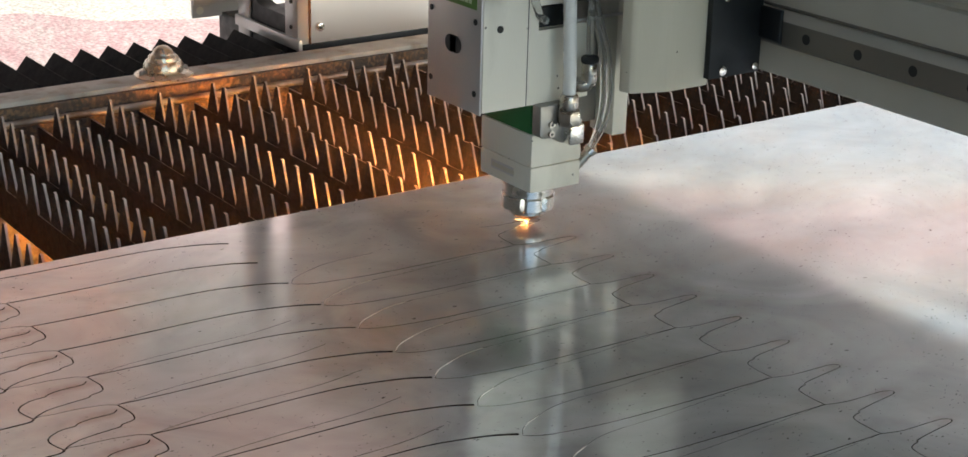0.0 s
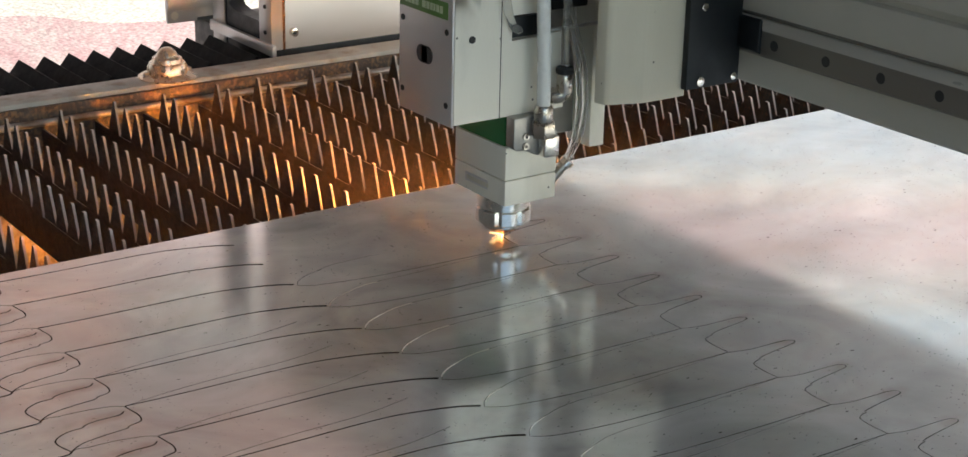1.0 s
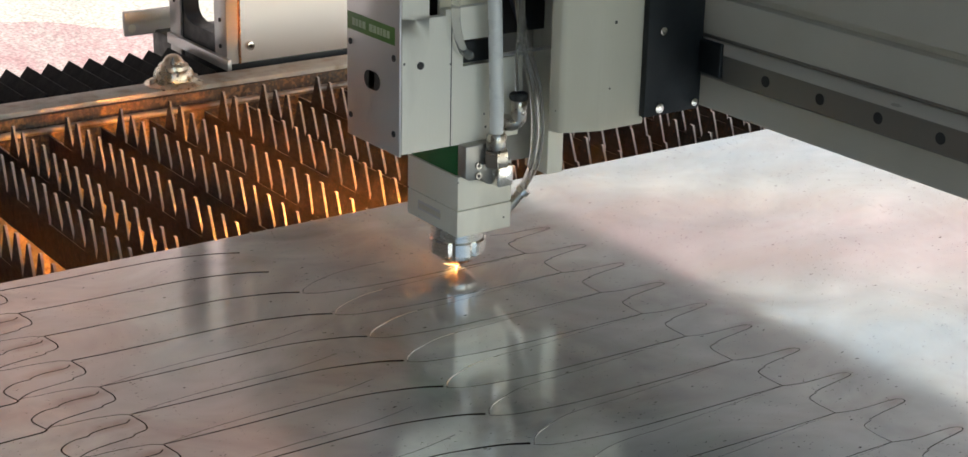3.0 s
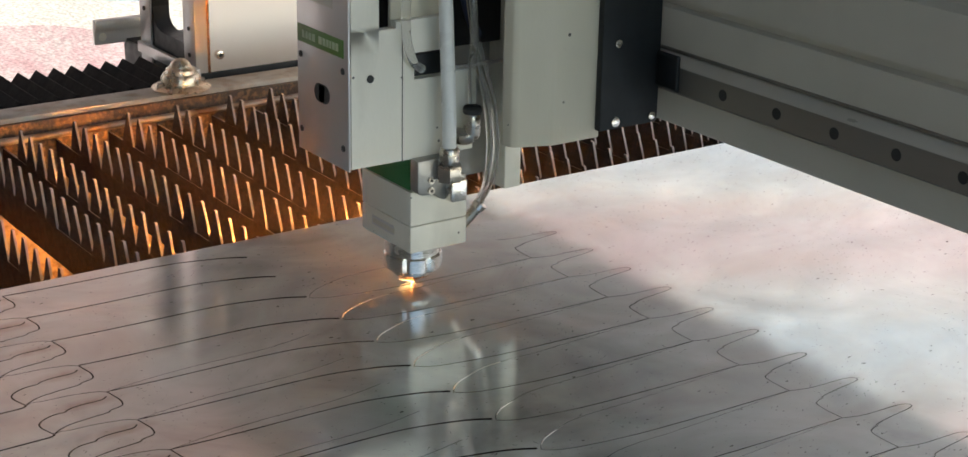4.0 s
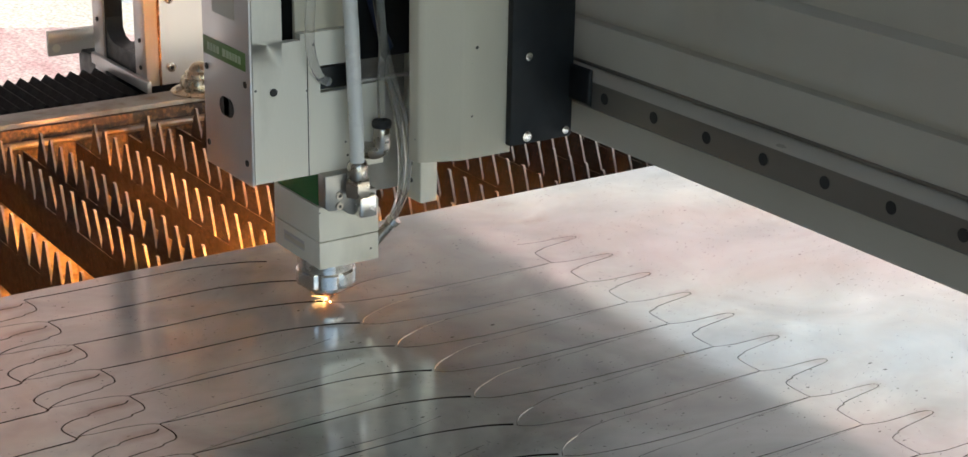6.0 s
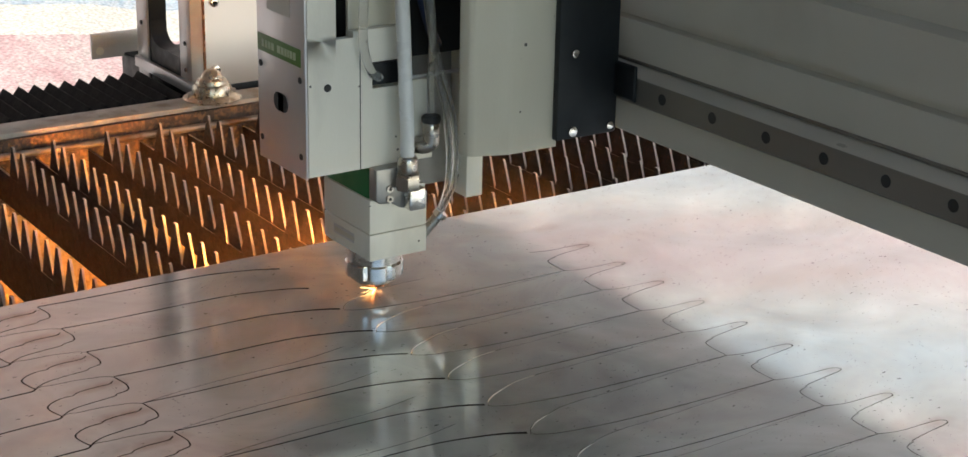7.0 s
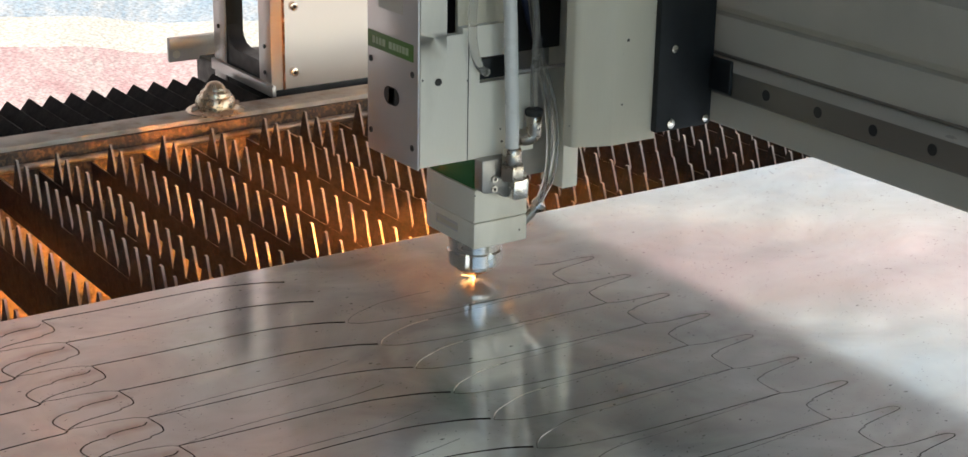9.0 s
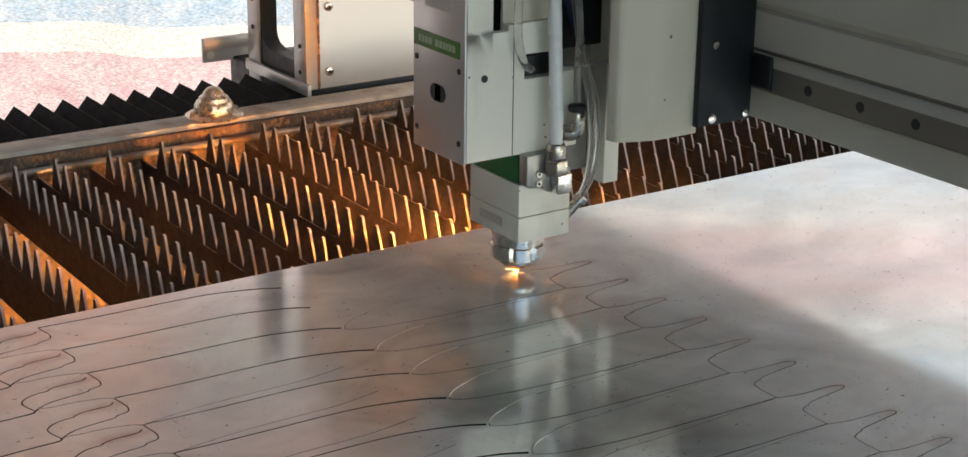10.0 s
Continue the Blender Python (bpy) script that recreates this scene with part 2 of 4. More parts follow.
WHITEP = material("white_powder_coat", (0.79, 0.755, 0.66), 0.48, 0.0, 0.05, 6.0, 0.05, 400.0, (0.50, 0.47, 0.40), 13.0, 0.5, 0.74, stretch=(1, 1, 0.45))
GREYP = material("silver_anodised", (0.62, 0.60, 0.59), 0.38, 0.55, 0.05, 10.0, 0.05, 500.0)
BEAMP = material("grey_beam_paint", (0.53, 0.505, 0.44), 0.46, 0.0, 0.08, 5.0, 0.05, 300.0, (0.46, 0.435, 0.375), 6.0, 0.58, 0.75)
BLACKP = material("black_anodised", (0.008, 0.011, 0.014), 0.5, 0.2, 0.2, 30.0, 0.05, 300.0)
BLACKC = material("black_bellows_cloth", (0.007, 0.007, 0.008), 0.9, 0.0, 0.3, 40.0, 0.2, 500.0)
BRUSHED = material("brushed_grey_metal", (0.34, 0.33, 0.31), 0.42, 0.7, 0.12, 40.0, 0.08, 400.0)
NICKEL = material("dull_nickel", (0.46, 0.42, 0.37), 0.3, 1.0, 0.15, 60.0, 0.05, 400.0)
BLUEC = material("blue_cable_sheath", (0.02, 0.035, 0.09), 0.5, 0.0, 0.1, 30.0, 0.05)
CHROME = material("bright_nickel", (0.70, 0.66, 0.61), 0.22, 1.0, 0.06, 30.0, 0.03, 400.0)
ZINC = material("worn_zinc", (0.66, 0.59, 0.48), 0.30, 0.9, 0.15, 60.0, 0.1, 400.0, (0.45, 0.36, 0.26), 90.0, 0.52, 0.7)
# paler than the rail, to paint the highlight along its upper edge
RAIL_HIGHLIGHT = material("painted_highlight", (0.56, 0.53, 0.47), 0.35, 0.2, 0.15, 12.0, 0.02, 200.0, stretch=(1, 0.25, 1))
RAILSTEEL = material("ground_rail_steel", (0.24, 0.225, 0.205), 0.42, 0.7, 0.12, 9.0, 0.02, 200.0, stretch=(1, 0.3, 1))
GREEN = material("green_coating", (0.02, 0.16, 0.05), 0.45, 0.0, 0.1, 20.0, 0.05, 300.0)
LABEL = material("green_label", (0.10, 0.22, 0.05), 0.5, 0.0, 0.1, 20.0, 0.03, 300.0)
PALE = material("pale_print", (0.45, 0.55, 0.35), 0.6, 0.0, 0.1, 20.0, 0.0)
# near black, for shade in the cuts and the light-blocking strips below
SLIT_BLACK = material("dark_slit", (0.012, 0.010, 0.009), 0.8, 0.0, 0.3, 90.0, 0.4, 500.0)
SLIT_BLACK.node_tree.nodes["Principled BSDF"].inputs["Specular IOR Level"].default_value = 0.0
# pale metal for the added glint at the hooked cuts
GLINT = material("bright_glint", (0.80, 0.78, 0.75), 0.5, 0.6, 0.1, 200.0, 0.3, 900.0)
COVERP = material("beige_powder_coat", (0.62, 0.575, 0.465), 0.5, 0.0, 0.06, 5.0, 0.05, 400.0, (0.54, 0.49, 0.39), 7.0, 0.5, 0.75, stretch=(1, 1, 0.4))
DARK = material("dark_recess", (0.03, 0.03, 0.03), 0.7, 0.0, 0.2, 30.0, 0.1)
CONCRETE = material("workshop_floor", (0.22, 0.21, 0.20), 0.8, 0.0, 0.2, 3.0, 0.3, 60.0, (0.12, 0.11, 0.10), 1.5)
WALLP = material("workshop_wall", (0.22, 0.21, 0.20), 0.85, 0.0, 0.15, 2.0, 0.2, 40.0)
# bluish so that the steel's dim reflections turn cooler
ROOFP = material("unseen_bluish_roof", (0.30, 0.38, 0.48), 0.6, 0.2, 0.15, 2.0, 0.1, 40.0)
COPPER = material("copper_nozzle", (0.72, 0.38, 0.22), 0.25, 1.0, 0.1, 60.0, 0.05, 400.0)
HOSE = material("white_hose", (0.74, 0.74, 0.72), 0.3, 0.0, 0.05, 20.0, 0.03, 300.0)
JET = glow("spark_jet", (1.0, 0.33, 0.08), 1450.0)
TRAIL = glow("spark_trail", (1.0, 0.36, 0.09), 700.0)
SLAG = glow("glowing_slag_spray", (1.0, 0.42, 0.11), 38.0)
FLASH = glow("flying_hot_metal", (1.0, 0.60, 0.25), 14.0)
SPARK = glow("white_hot_metal", (1.0, 0.56, 0.22), 2.6)


def clear_hose():
    m = material("clear_hose", (0.85, 0.85, 0.83), 0.08, 0.0, 0.02, 20.0, 0.02, 300.0)
    m.node_tree.nodes["Principled BSDF"].inputs["Transmission Weight"].default_value = 0.92
    m.node_tree.nodes["Principled BSDF"].inputs["IOR"].default_value = 1.3
    return m


CLEAR = clear_hose()


def dirt_specks(m, scale, most):
    """Small scattered dark specks of soot on a painted surface."""
    nt = m.node_tree
    bsdf = nt.nodes["Principled BSDF"]
    base = bsdf.inputs["Base Color"].links[0].from_socket
    co = nt.nodes.new("ShaderNodeTexCoord")
    cells = nt.nodes.new("ShaderNodeTexVoronoi")
    cells.inputs["Scale"].default_value = scale
    nt.links.new(co.outputs["Object"], cells.inputs["Vector"])
    few = nt.nodes.new("ShaderNodeSeparateColor")
    nt.links.new(cells.outputs["Color"], few.inputs[0])
    size = nt.nodes.new("ShaderNodeMapRange")
    for key, val in (("From Min", 0.5), ("From Max", 1.0), ("To Min", 0.0), ("To Max", most)):
        size.inputs[key].default_value = val
    nt.links.new(few.outputs[0], size.inputs["Value"])
    less = nt.nodes.new("ShaderNodeMath")
    less.operation = "LESS_THAN"
    nt.links.new(cells.outputs["Distance"], less.inputs[0])
    nt.links.new(size.outputs[0], less.inputs[1])
    x = nt.nodes.new("ShaderNodeMix")
    x.data_type = "RGBA"
    nt.links.new(less.outputs[0], x.inputs[0])
    nt.links.new(base, x.inputs[6])
    x.inputs[7].default_value = (0.06, 0.055, 0.045, 1)
    nt.links.new(x.outputs[2], bsdf.inputs["Base Color"])


dirt_specks(COVERP, 75.0, 0.16)
dirt_specks(BEAMP, 45.0, 0.10)
dirt_specks(WHITEP, 90.0, 0.13)


def lets_light_through(m, part_through):
    """Thin plastic: a share of the light passes and is scattered."""
    nt = m.node_tree
    bsdf = nt.nodes["Principled BSDF"]
    tr = nt.nodes.new("ShaderNodeBsdfTranslucent")
    nt.links.new(bsdf.inputs["Base Color"].links[0].from_socket, tr.inputs[0])
    ms = nt.nodes.new("ShaderNodeMixShader")
    ms.inputs[0].default_value = part_through
    nt.links.new(bsdf.outputs[0], ms.inputs[1])
    nt.links.new(tr.outputs[0], ms.inputs[2])
    nt.links.new(ms.outputs[0], nt.nodes["Material Output"].inputs[0])
    return m


MILKY = lets_light_through(material("milky_plastic", (0.98, 0.95, 0.86), 0.4, 0.0, 0.03, 5.0, 0.0), 0.95)


def clear_film():
    """The clear back of the milky cover."""
    m = bpy.data.materials.new("clear_film")
    m.use_nodes = True
    nt = m.node_tree
    tp = nt.nodes.new("ShaderNodeBsdfTransparent")
    tp.inputs[0].default_value = (1.0, 0.98, 0.94, 1)
    nt.links.new(tp.outputs[0], nt.nodes["Material Output"].inputs[0])
    return m


def frosted(m, share):
    """A share of the light goes on through, widely blurred."""
    nt = m.node_tree
    out = nt.nodes["Material Output"].inputs[0]
    rf = nt.nodes.new("ShaderNodeBsdfRefraction")
    rf.inputs["Color"].default_value = (1.0, 0.96, 0.88, 1)
    rf.inputs["Roughness"].default_value = 0.75
    rf.inputs["IOR"].default_value = 1.3
    ms = nt.nodes.new("ShaderNodeMixShader")
    ms.inputs[0].default_value = share
    nt.links.new(out.links[0].from_socket, ms.inputs[1])
    nt.links.new(rf.outputs[0], ms.inputs[2])
    nt.links.new(ms.outputs[0], out)


FILM = clear_film()
frosted(MILKY, 0.65)
lets_light_through(REFLECT_RED, 0.30)


# ---------------------------------------------------------------- mesh helpers
def box(x0, x1, y0, y1, z0, z1, bevel=0.0, bm=None, segments=2):
    own = bmesh.new()
    bmesh.ops.create_cube(own, size=1.0, matrix=Matrix.LocRotScale(((x0 + x1) / 2, (y0 + y1) / 2, (z0 + z1) / 2), None, (x1 - x0, y1 - y0, z1 - z0)))
    if bevel:
        bmesh.ops.bevel(own, geom=own.edges[:], offset=bevel, segments=segments, affect="EDGES", profile=0.5)
    if bm is None:
        return own
    return join(bm, own)


def join(bm, other):
    data = bpy.data.meshes.new("tmp")
    other.to_mesh(data)
    other.free()
    bm.from_mesh(data)
    bpy.data.meshes.remove(data)
    return bm


def rod(a, b, r0, r1=None, sides=20, bm=None, bevel=0.0):
    """A round bar from a to b."""
    a, b = Vector(a), Vector(b)
    own = bmesh.new()
    m = Matrix.Translation((a + b) / 2) @ (b - a).to_track_quat("Z", "Y").to_matrix().to_4x4()
    bmesh.ops.create_cone(own, cap_ends=True, segments=sides, radius1=r0, radius2=r0 if r1 is None else r1, depth=(b - a).length, matrix=m)
    if bevel:
        caps = [f for f in own.faces if len(f.verts) > 4]
        bmesh.ops.bevel(own, geom=list({e for f in caps for e in f.edges}), offset=bevel, segments=2, affect="EDGES", profile=0.5)
    return own if bm is None else join(bm, own)


def turned(profile, x, y, sides=32, bm=None):
    """A turned body about an upright axis at x, y; profile: rows of radius and height."""
    own = bmesh.new()
    rings = [[own.verts.new((x + r * math.cos(2 * math.pi * k / sides), y + r * math.sin(2 * math.pi * k / sides), z)) for k in range(sides)] for r, z in profile]
    for lo, hi in zip(rings, rings[1:]):
        for k in range(sides):
            own.faces.new((lo[k], lo[(k + 1) % sides], hi[(k + 1) % sides], hi[k]))
    own.faces.new(rings[0][::-1])
    own.faces.new(rings[-1])
    bmesh.ops.recalc_face_normals(own, faces=own.faces[:])
    return own if bm is None else join(bm, own)


def prism(outline, axis, lo, hi, bevel=0.0):
    """An outline of pairs drawn out along an axis from lo to hi."""
    own = bmesh.new()
    place = {"x": lambda p, v: (v, p[0], p[1]), "y": lambda p, v: (p[0], v, p[1]), "z": lambda p, v: (p[0], p[1], v)}[axis]
    a = [own.verts.new(place(p, lo)) for p in outline]
    b = [own.verts.new(place(p, hi)) for p in outline]
    own.faces.new(a)
    own.faces.new(b[::-1])
    for k in range(len(a)):
        n = (k + 1) % len(a)
        own.faces.new((a[k], b[k], b[n], a[n]))
    bmesh.ops.recalc_face_normals(own, faces=own.faces[:])
    if bevel:
        bmesh.ops.bevel(own, geom=own.edges[:], offset=bevel, segments=2, affect="EDGES", profile=0.5)
    return own


def spline(points, steps=6):
    """A smooth line through the points (Catmull-Rom)."""
    p = [Vector(q) for q in points]
    p = [2 * p[0] - p[1], *p, 2 * p[-1] - p[-2]]
    out = []
    for k in range(1, len(p) - 2):
        a, b, c, d = p[k - 1:k + 3]
        for s in range(steps):
            u = s / steps
            out.append(0.5 * (2 * b + (c - a) * u + (2 * a - 5 * b + 4 * c - d) * u * u + (3 * b - a - 3 * c + d) * u ** 3))
    out.append(p[-2])
    return out


def tube(points, r, sides=12, steps=8):
    """A bent hose along a smooth line."""
    line = spline(points, steps)
    own = bmesh.new()
    rings, side = [], None
    for k, q in enumerate(line):
        d = (line[min(k + 1, len(line) - 1)] - line[max(k - 1, 0)]).normalized()
        side = (d.orthogonal() if side is None else side - d * side.dot(d)).normalized()
        up = d.cross(side)
        rings.append([own.verts.new(q + r * (side * math.cos(2 * math.pi * n / sides) + up * math.sin(2 * math.pi * n / sides))) for n in range(sides)])
    for lo, hi in zip(rings, rings[1:]):
        for n in range(sides):
            own.faces.new((lo[n], lo[(n + 1) % sides], hi[(n + 1) % sides], hi[n]))
    own.faces.new(rings[0])
    own.faces.new(rings[-1])
    bmesh.ops.recalc_face_normals(own, faces=own.faces[:])
    return own


def smooth(data, angle=35):
    data.polygons.foreach_set("use_smooth", [True] * len(data.polygons))
    data.set_sharp_from_angle(angle=radians(angle))


def thing(name, at, label, category, group="", kind=""):
    ob = new(name)
    ob.location = at
    return tagged(ob, label, category, group, kind)


def part(name, bm, mat, parent, label=""):
    """One mesh, given in the place's own space, under a thing or a part."""
    data = bpy.data.meshes.new(name)
    base = Vector(parent.location)
    if parent.parent:
        base += parent.parent.location
    bmesh.ops.translate(bm, verts=bm.verts[:], vec=-base)
    bm.to_mesh(data)
    bm.free()
    smooth(data)
    data.materials.append(mat)
    ob = new(name, data)
    ob.parent = parent
    return tagged(ob, label)


def single(name, bm, mat, label, category, group="", kind="", at=(0, 0, 0)):
    data = bpy.data.meshes.new(name)
    bmesh.ops.translate(bm, verts=bm.verts[:], vec=-Vector(at))
    bm.to_mesh(data)
    bm.free()
    smooth(data)
    data.materials.append(mat)
    ob = new(name, data)
    ob.location = at
    return tagged(ob, label, category, group, kind)


# ---------------------------------------------------------------- the shell of the workshop
FLOOR_Z = -0.82


def build_shell():
    single("floor", box(-6, 8, -6, 8, FLOOR_Z - 0.1, FLOOR_Z), CONCRETE, "grey worn concrete workshop floor", "floor", kind="structure")
    # wall and roof are out of view, added to block and tint daylight
    single("wall_west", box(-3.2, -3.0, -4, 5.7, FLOOR_Z, 2.9), WALLP, "unseen plain grey wall added to bound the daylight", "wall", kind="structure")
    roof = prism([(-3.2, -4), (5.6, -4), (5.1, -1.85), (4.3, 0.10), (2.9, 1.5), (1.72, 2.30), (2.85, 3.99), (-0.67, 6.65), (-3.2, 8.4)], "z", 2.9, 3.0)
    single("ceiling", roof, ROOFP, "unseen blue-grey roof sheet added to shade the sun", "ceiling", kind="structure")


def build_tarp():
    """The hanging sheet, square to the line of sight and turning along the far side, and an unseen red one behind the
    gantry's end, added to tint the steel's reflection.
    """
    f, r = Vector((0.557, 0.83, 0)), Vector((0.83, -0.557, 0))
    bm = bmesh.new()
    rows = []
    for k in range(41):
        q = f * (2.96 - 0.02 * math.sin(k * 1.3)) + r * (-4.2 + 4.35 * k / 40)
        rows.append([bm.verts.new(q + f * 0.03 * noise.noise((k * 0.3, n * 0.4, 5.0)) + Vector((0, 0, 0.60 + 2.15 * n / 16))) for n in range(17)])
    for a, b in zip(rows, rows[1:]):
        for n in range(16):
            bm.faces.new((a[n], b[n], b[n + 1], a[n + 1]))
    single("reflection_sheet", bm, REFLECT_RED, "unseen red plastic sheet added to tint the steel's reflection", "tarpaulin", kind="structure")
    plan = [f * 3.15 + r * -5.6, f * 3.1 + r * -3.4, f * 3.05 + r * -1.2, f * 3.0 + r * 0.0, f * 3.0 + r * 1.6, f * 2.6 + r * 3.6, f * 1.4 + r * 5.4]
    line = spline(plan, 22)
    bm = bmesh.new()
    grid = []
    levels = 48
    for k, q in enumerate(line):
        col = []
        for n in range(levels + 1):
            z = FLOOR_Z + (2.75 - FLOOR_Z) * n / levels
            w = 0.05 * noise.noise((k * 0.21, z * 0.9, 3.0)) + 0.02 * noise.noise((k * 0.6, z * 4.0, 9.0))
            col.append(bm.verts.new(q + f * w + Vector((0, 0, z))))
        grid.append(col)
    for a, b in zip(grid, grid[1:]):
        for n in range(levels):
            bm.faces.new((a[n], b[n], b[n + 1], a[n + 1]))
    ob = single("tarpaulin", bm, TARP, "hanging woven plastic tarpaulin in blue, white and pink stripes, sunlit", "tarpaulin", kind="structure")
    return ob


# ---------------------------------------------------------------- the cutting bed
SLAT_PITCH, TOOTH = 0.0632, 0.0288
PLATE_EDGE = 1.30


def build_slats():
    rng = random.Random(4)
    nudge = {0: 0.008, 1: 0.016, 3: -0.002, 4: -0.002, 5: -0.005, 6: 0.002, 7: -0.007}

    def mesh_of(name, outline):
        body = prism(outline, "x", -0.0013, 0.0013)
        bmesh.ops.triangulate(body, faces=[f for f in body.faces if len(f.verts) > 4])
        data = bpy.data.meshes.new(name)
        body.to_mesh(data)
        body.free()
        data.materials.append(RUST)
        data.materials.append(EDGE)
        for f in data.polygons:
            f.material_index = 1 if abs(f.normal.x) < 0.5 else 0
        return data

    teeth = []
    for k in range(7):
        w, top = rng.uniform(0.0012, 0.0024), rng.uniform(-0.0014, 0.0006)
        teeth.append(mesh_of("tooth", [(-TOOTH / 2, -0.0402), (TOOTH / 2, -0.0402), (w, -0.0032 + top), (-w, -0.0036 + top)]))
    for n in range(-4, 28):
        x = 0.486 + n * SLAT_PITCH + nudge.get(n, rng.uniform(-0.003, 0.003))
        deep = {-1: 0.080, 1: 0.076, 3: 0.077}.get(n, 0.090)
        first = 1.745 + 0.0025 * (n - 4) + rng.uniform(-0.002, 0.002)
        shown = 18
        slat = thing("support_slat", (x, first, 0.0), "rusty sawtooth steel support slat standing on edge in the cutting bed", "slat", "slats of the cutting bed")
        slat.rotation_euler = (0, radians(rng.uniform(-1.0, 1.0)), 0)
        out, y = [(1.80 - first, -deep), (1.80 - first, -0.0404), (-(shown - 0.5) * TOOTH, -0.0404)], -shown * TOOTH
        while y > 0.30 - first:
            out += [(y + 0.0018, -0.0035), (y - 0.0018, -0.0035), (y - TOOTH / 2, -0.0404)]
            y -= TOOTH
        strip = new("strip", mesh_of("strip", [*out, (out[-1][0], -deep)]))
        strip.parent = slat
        for k in range(shown):
            ob = new("tooth", teeth[rng.randrange(7)])
            ob.parent = slat
            ob.location = (0, -k * TOOTH, 0)
            ob.rotation_euler = (0, radians(rng.uniform(-1.5, 1.5)), 0)


def build_bed():
    bed = thing("bed_frame", (0.8, 1.83, FLOOR_Z), "grey-topped rusty steel frame rail along the cutting bed", "machine frame")
    part("top_rail", box(-1.2, 3.2, 1.810, 1.853, -0.105, -0.010, 0.004), RAILTOP, bed)
    part("inner_face", box(-1.2, 3.2, 1.803, 1.8098, -0.105, -0.016, 0.001), RUSTY, bed, "rusty inner face of the rail")
    part("slat_rod", rod((-1.2, 1.7955, -0.032), (3.2, 1.7955, -0.032), 0.0042, sides=14), ROD, bed, "thin round steel bar")
    part("lower_skirt", box(-1.2, 3.2, 1.808, 1.85, FLOOR_Z, -0.107), HOPPER, bed, "scaly lower wall of the slag well")
    part("near_rail", box(-1.2, 3.2, 0.24, 0.29, -0.2, -0.05), RUSTY, bed)
    part("near_skirt", box(-1.2, 3.2, 0.245, 0.285, FLOOR_Z, -0.205), RUSTY, bed)
    # near-black colour keeps the well in shade and stops light bouncing up
    part("slag_tray", box(-1.2, 3.2, 0.29, 1.806, -0.79, -0.78), DARK, bed, "slag tray below the slats, near black to stay in shade")


def build_ball_transfer():
    x, y, z = 0.842, 1.831, -0.0098
    b = thing("ball_transfer", (x, y, z), "worn zinc ball transfer unit bolted on the frame rail", "ball transfer")
    part("flange", turned([(0.034, z), (0.035, z + 0.0015), (0.030, z + 0.004), (0.024, z + 0.006)], x, y), ZINC, b)
    part("cup", turned([(0.0235, z + 0.004), (0.0235, z + 0.013), (0.021, z + 0.018), (0.0185, z + 0.0185), (0.0175, z + 0.023), (0.0135, z + 0.026)], x, y), ZINC, b)
    ball = bmesh.new()
    bmesh.ops.create_uvsphere(ball, u_segments=24, v_segments=16, radius=0.0135, matrix=Matrix.Translation((x, y, z + 0.0225)))
    part("ball", ball, ZINC, b, "steel ball")
    for dx in (-0.027, 0.027):
        part("bolt", turned([(0.004, z + 0.003), (0.004, z + 0.0075), (0.003, z + 0.0085)], x + dx, y, 8), EDGE, b)


# ---------------------------------------------------------------- the sheet with its cuts
ROW = 0.0535
UPPER_LEFT = [(0.636, 0.0), (0.622, 0.007), (0.603, 0.013), (0.575, 0.019), (0.54, 0.021), (0.5, 0.0215), (0.46, 0.0225), (0.427, 0.0245)]
LOWER_LEFT = [(0.60, -0.0155), (0.575, -0.020), (0.551, -0.0222), (0.502, -0.0222), (0.46, -0.0245), (0.428, -0.029)]
HOOK = [(0.637, -0.0035), (0.642, 0.004), (0.650, 0.010), (0.664, 0.016), (0.681, 0.0215), (0.703, 0.0235), (0.732, 0.023), (0.79, 0.0255), (0.846, 0.0285)]
LOWER_RIGHT = [(0.638, -0.0035), (0.643, -0.007), (0.654, -0.0115), (0.678, -0.0162), (0.704, -0.0195), (0.731, -0.0212), (0.788, -0.0235), (0.847, -0.0248)]
SQUIGGLE = [(0.847, -0.0248), (0.8465, -0.012), (0.848, 0.001), (0.853, 0.005), (0.859, 0.0062), (0.861, 0.0085), (0.879, 0.0115), (0.897, 0.0137), (0.904, 0.0155),
            (0.905, 0.0185), (0.900, 0.0215), (0.889, 0.0225), (0.866, 0.0235), (0.854, 0.0262), (0.847, 0.0285)]
LEFT_SQUIGGLE = [(0.4265, 0.0240), (0.4280, 0.0150), (0.4292, 0.0068), (0.4280, -0.0002), (0.4253, -0.0032), (0.4204, -0.0044), (0.4166, -0.0053), (0.4145, -0.0077),
                 (0.4065, -0.0086), (0.3953, -0.0098), (0.3827, -0.0120), (0.3743, -0.0160), (0.3699, -0.0198)]
LEFT_TOP = [(0.4265, 0.0240), (0.4198, 0.0285), (0.4119, 0.0305), (0.402, 0.0325), (0.3898, 0.0335), (0.3816, 0.0337), (0.3763, 0.0352), (0.3732, 0.0350), (0.3699, 0.0337)]
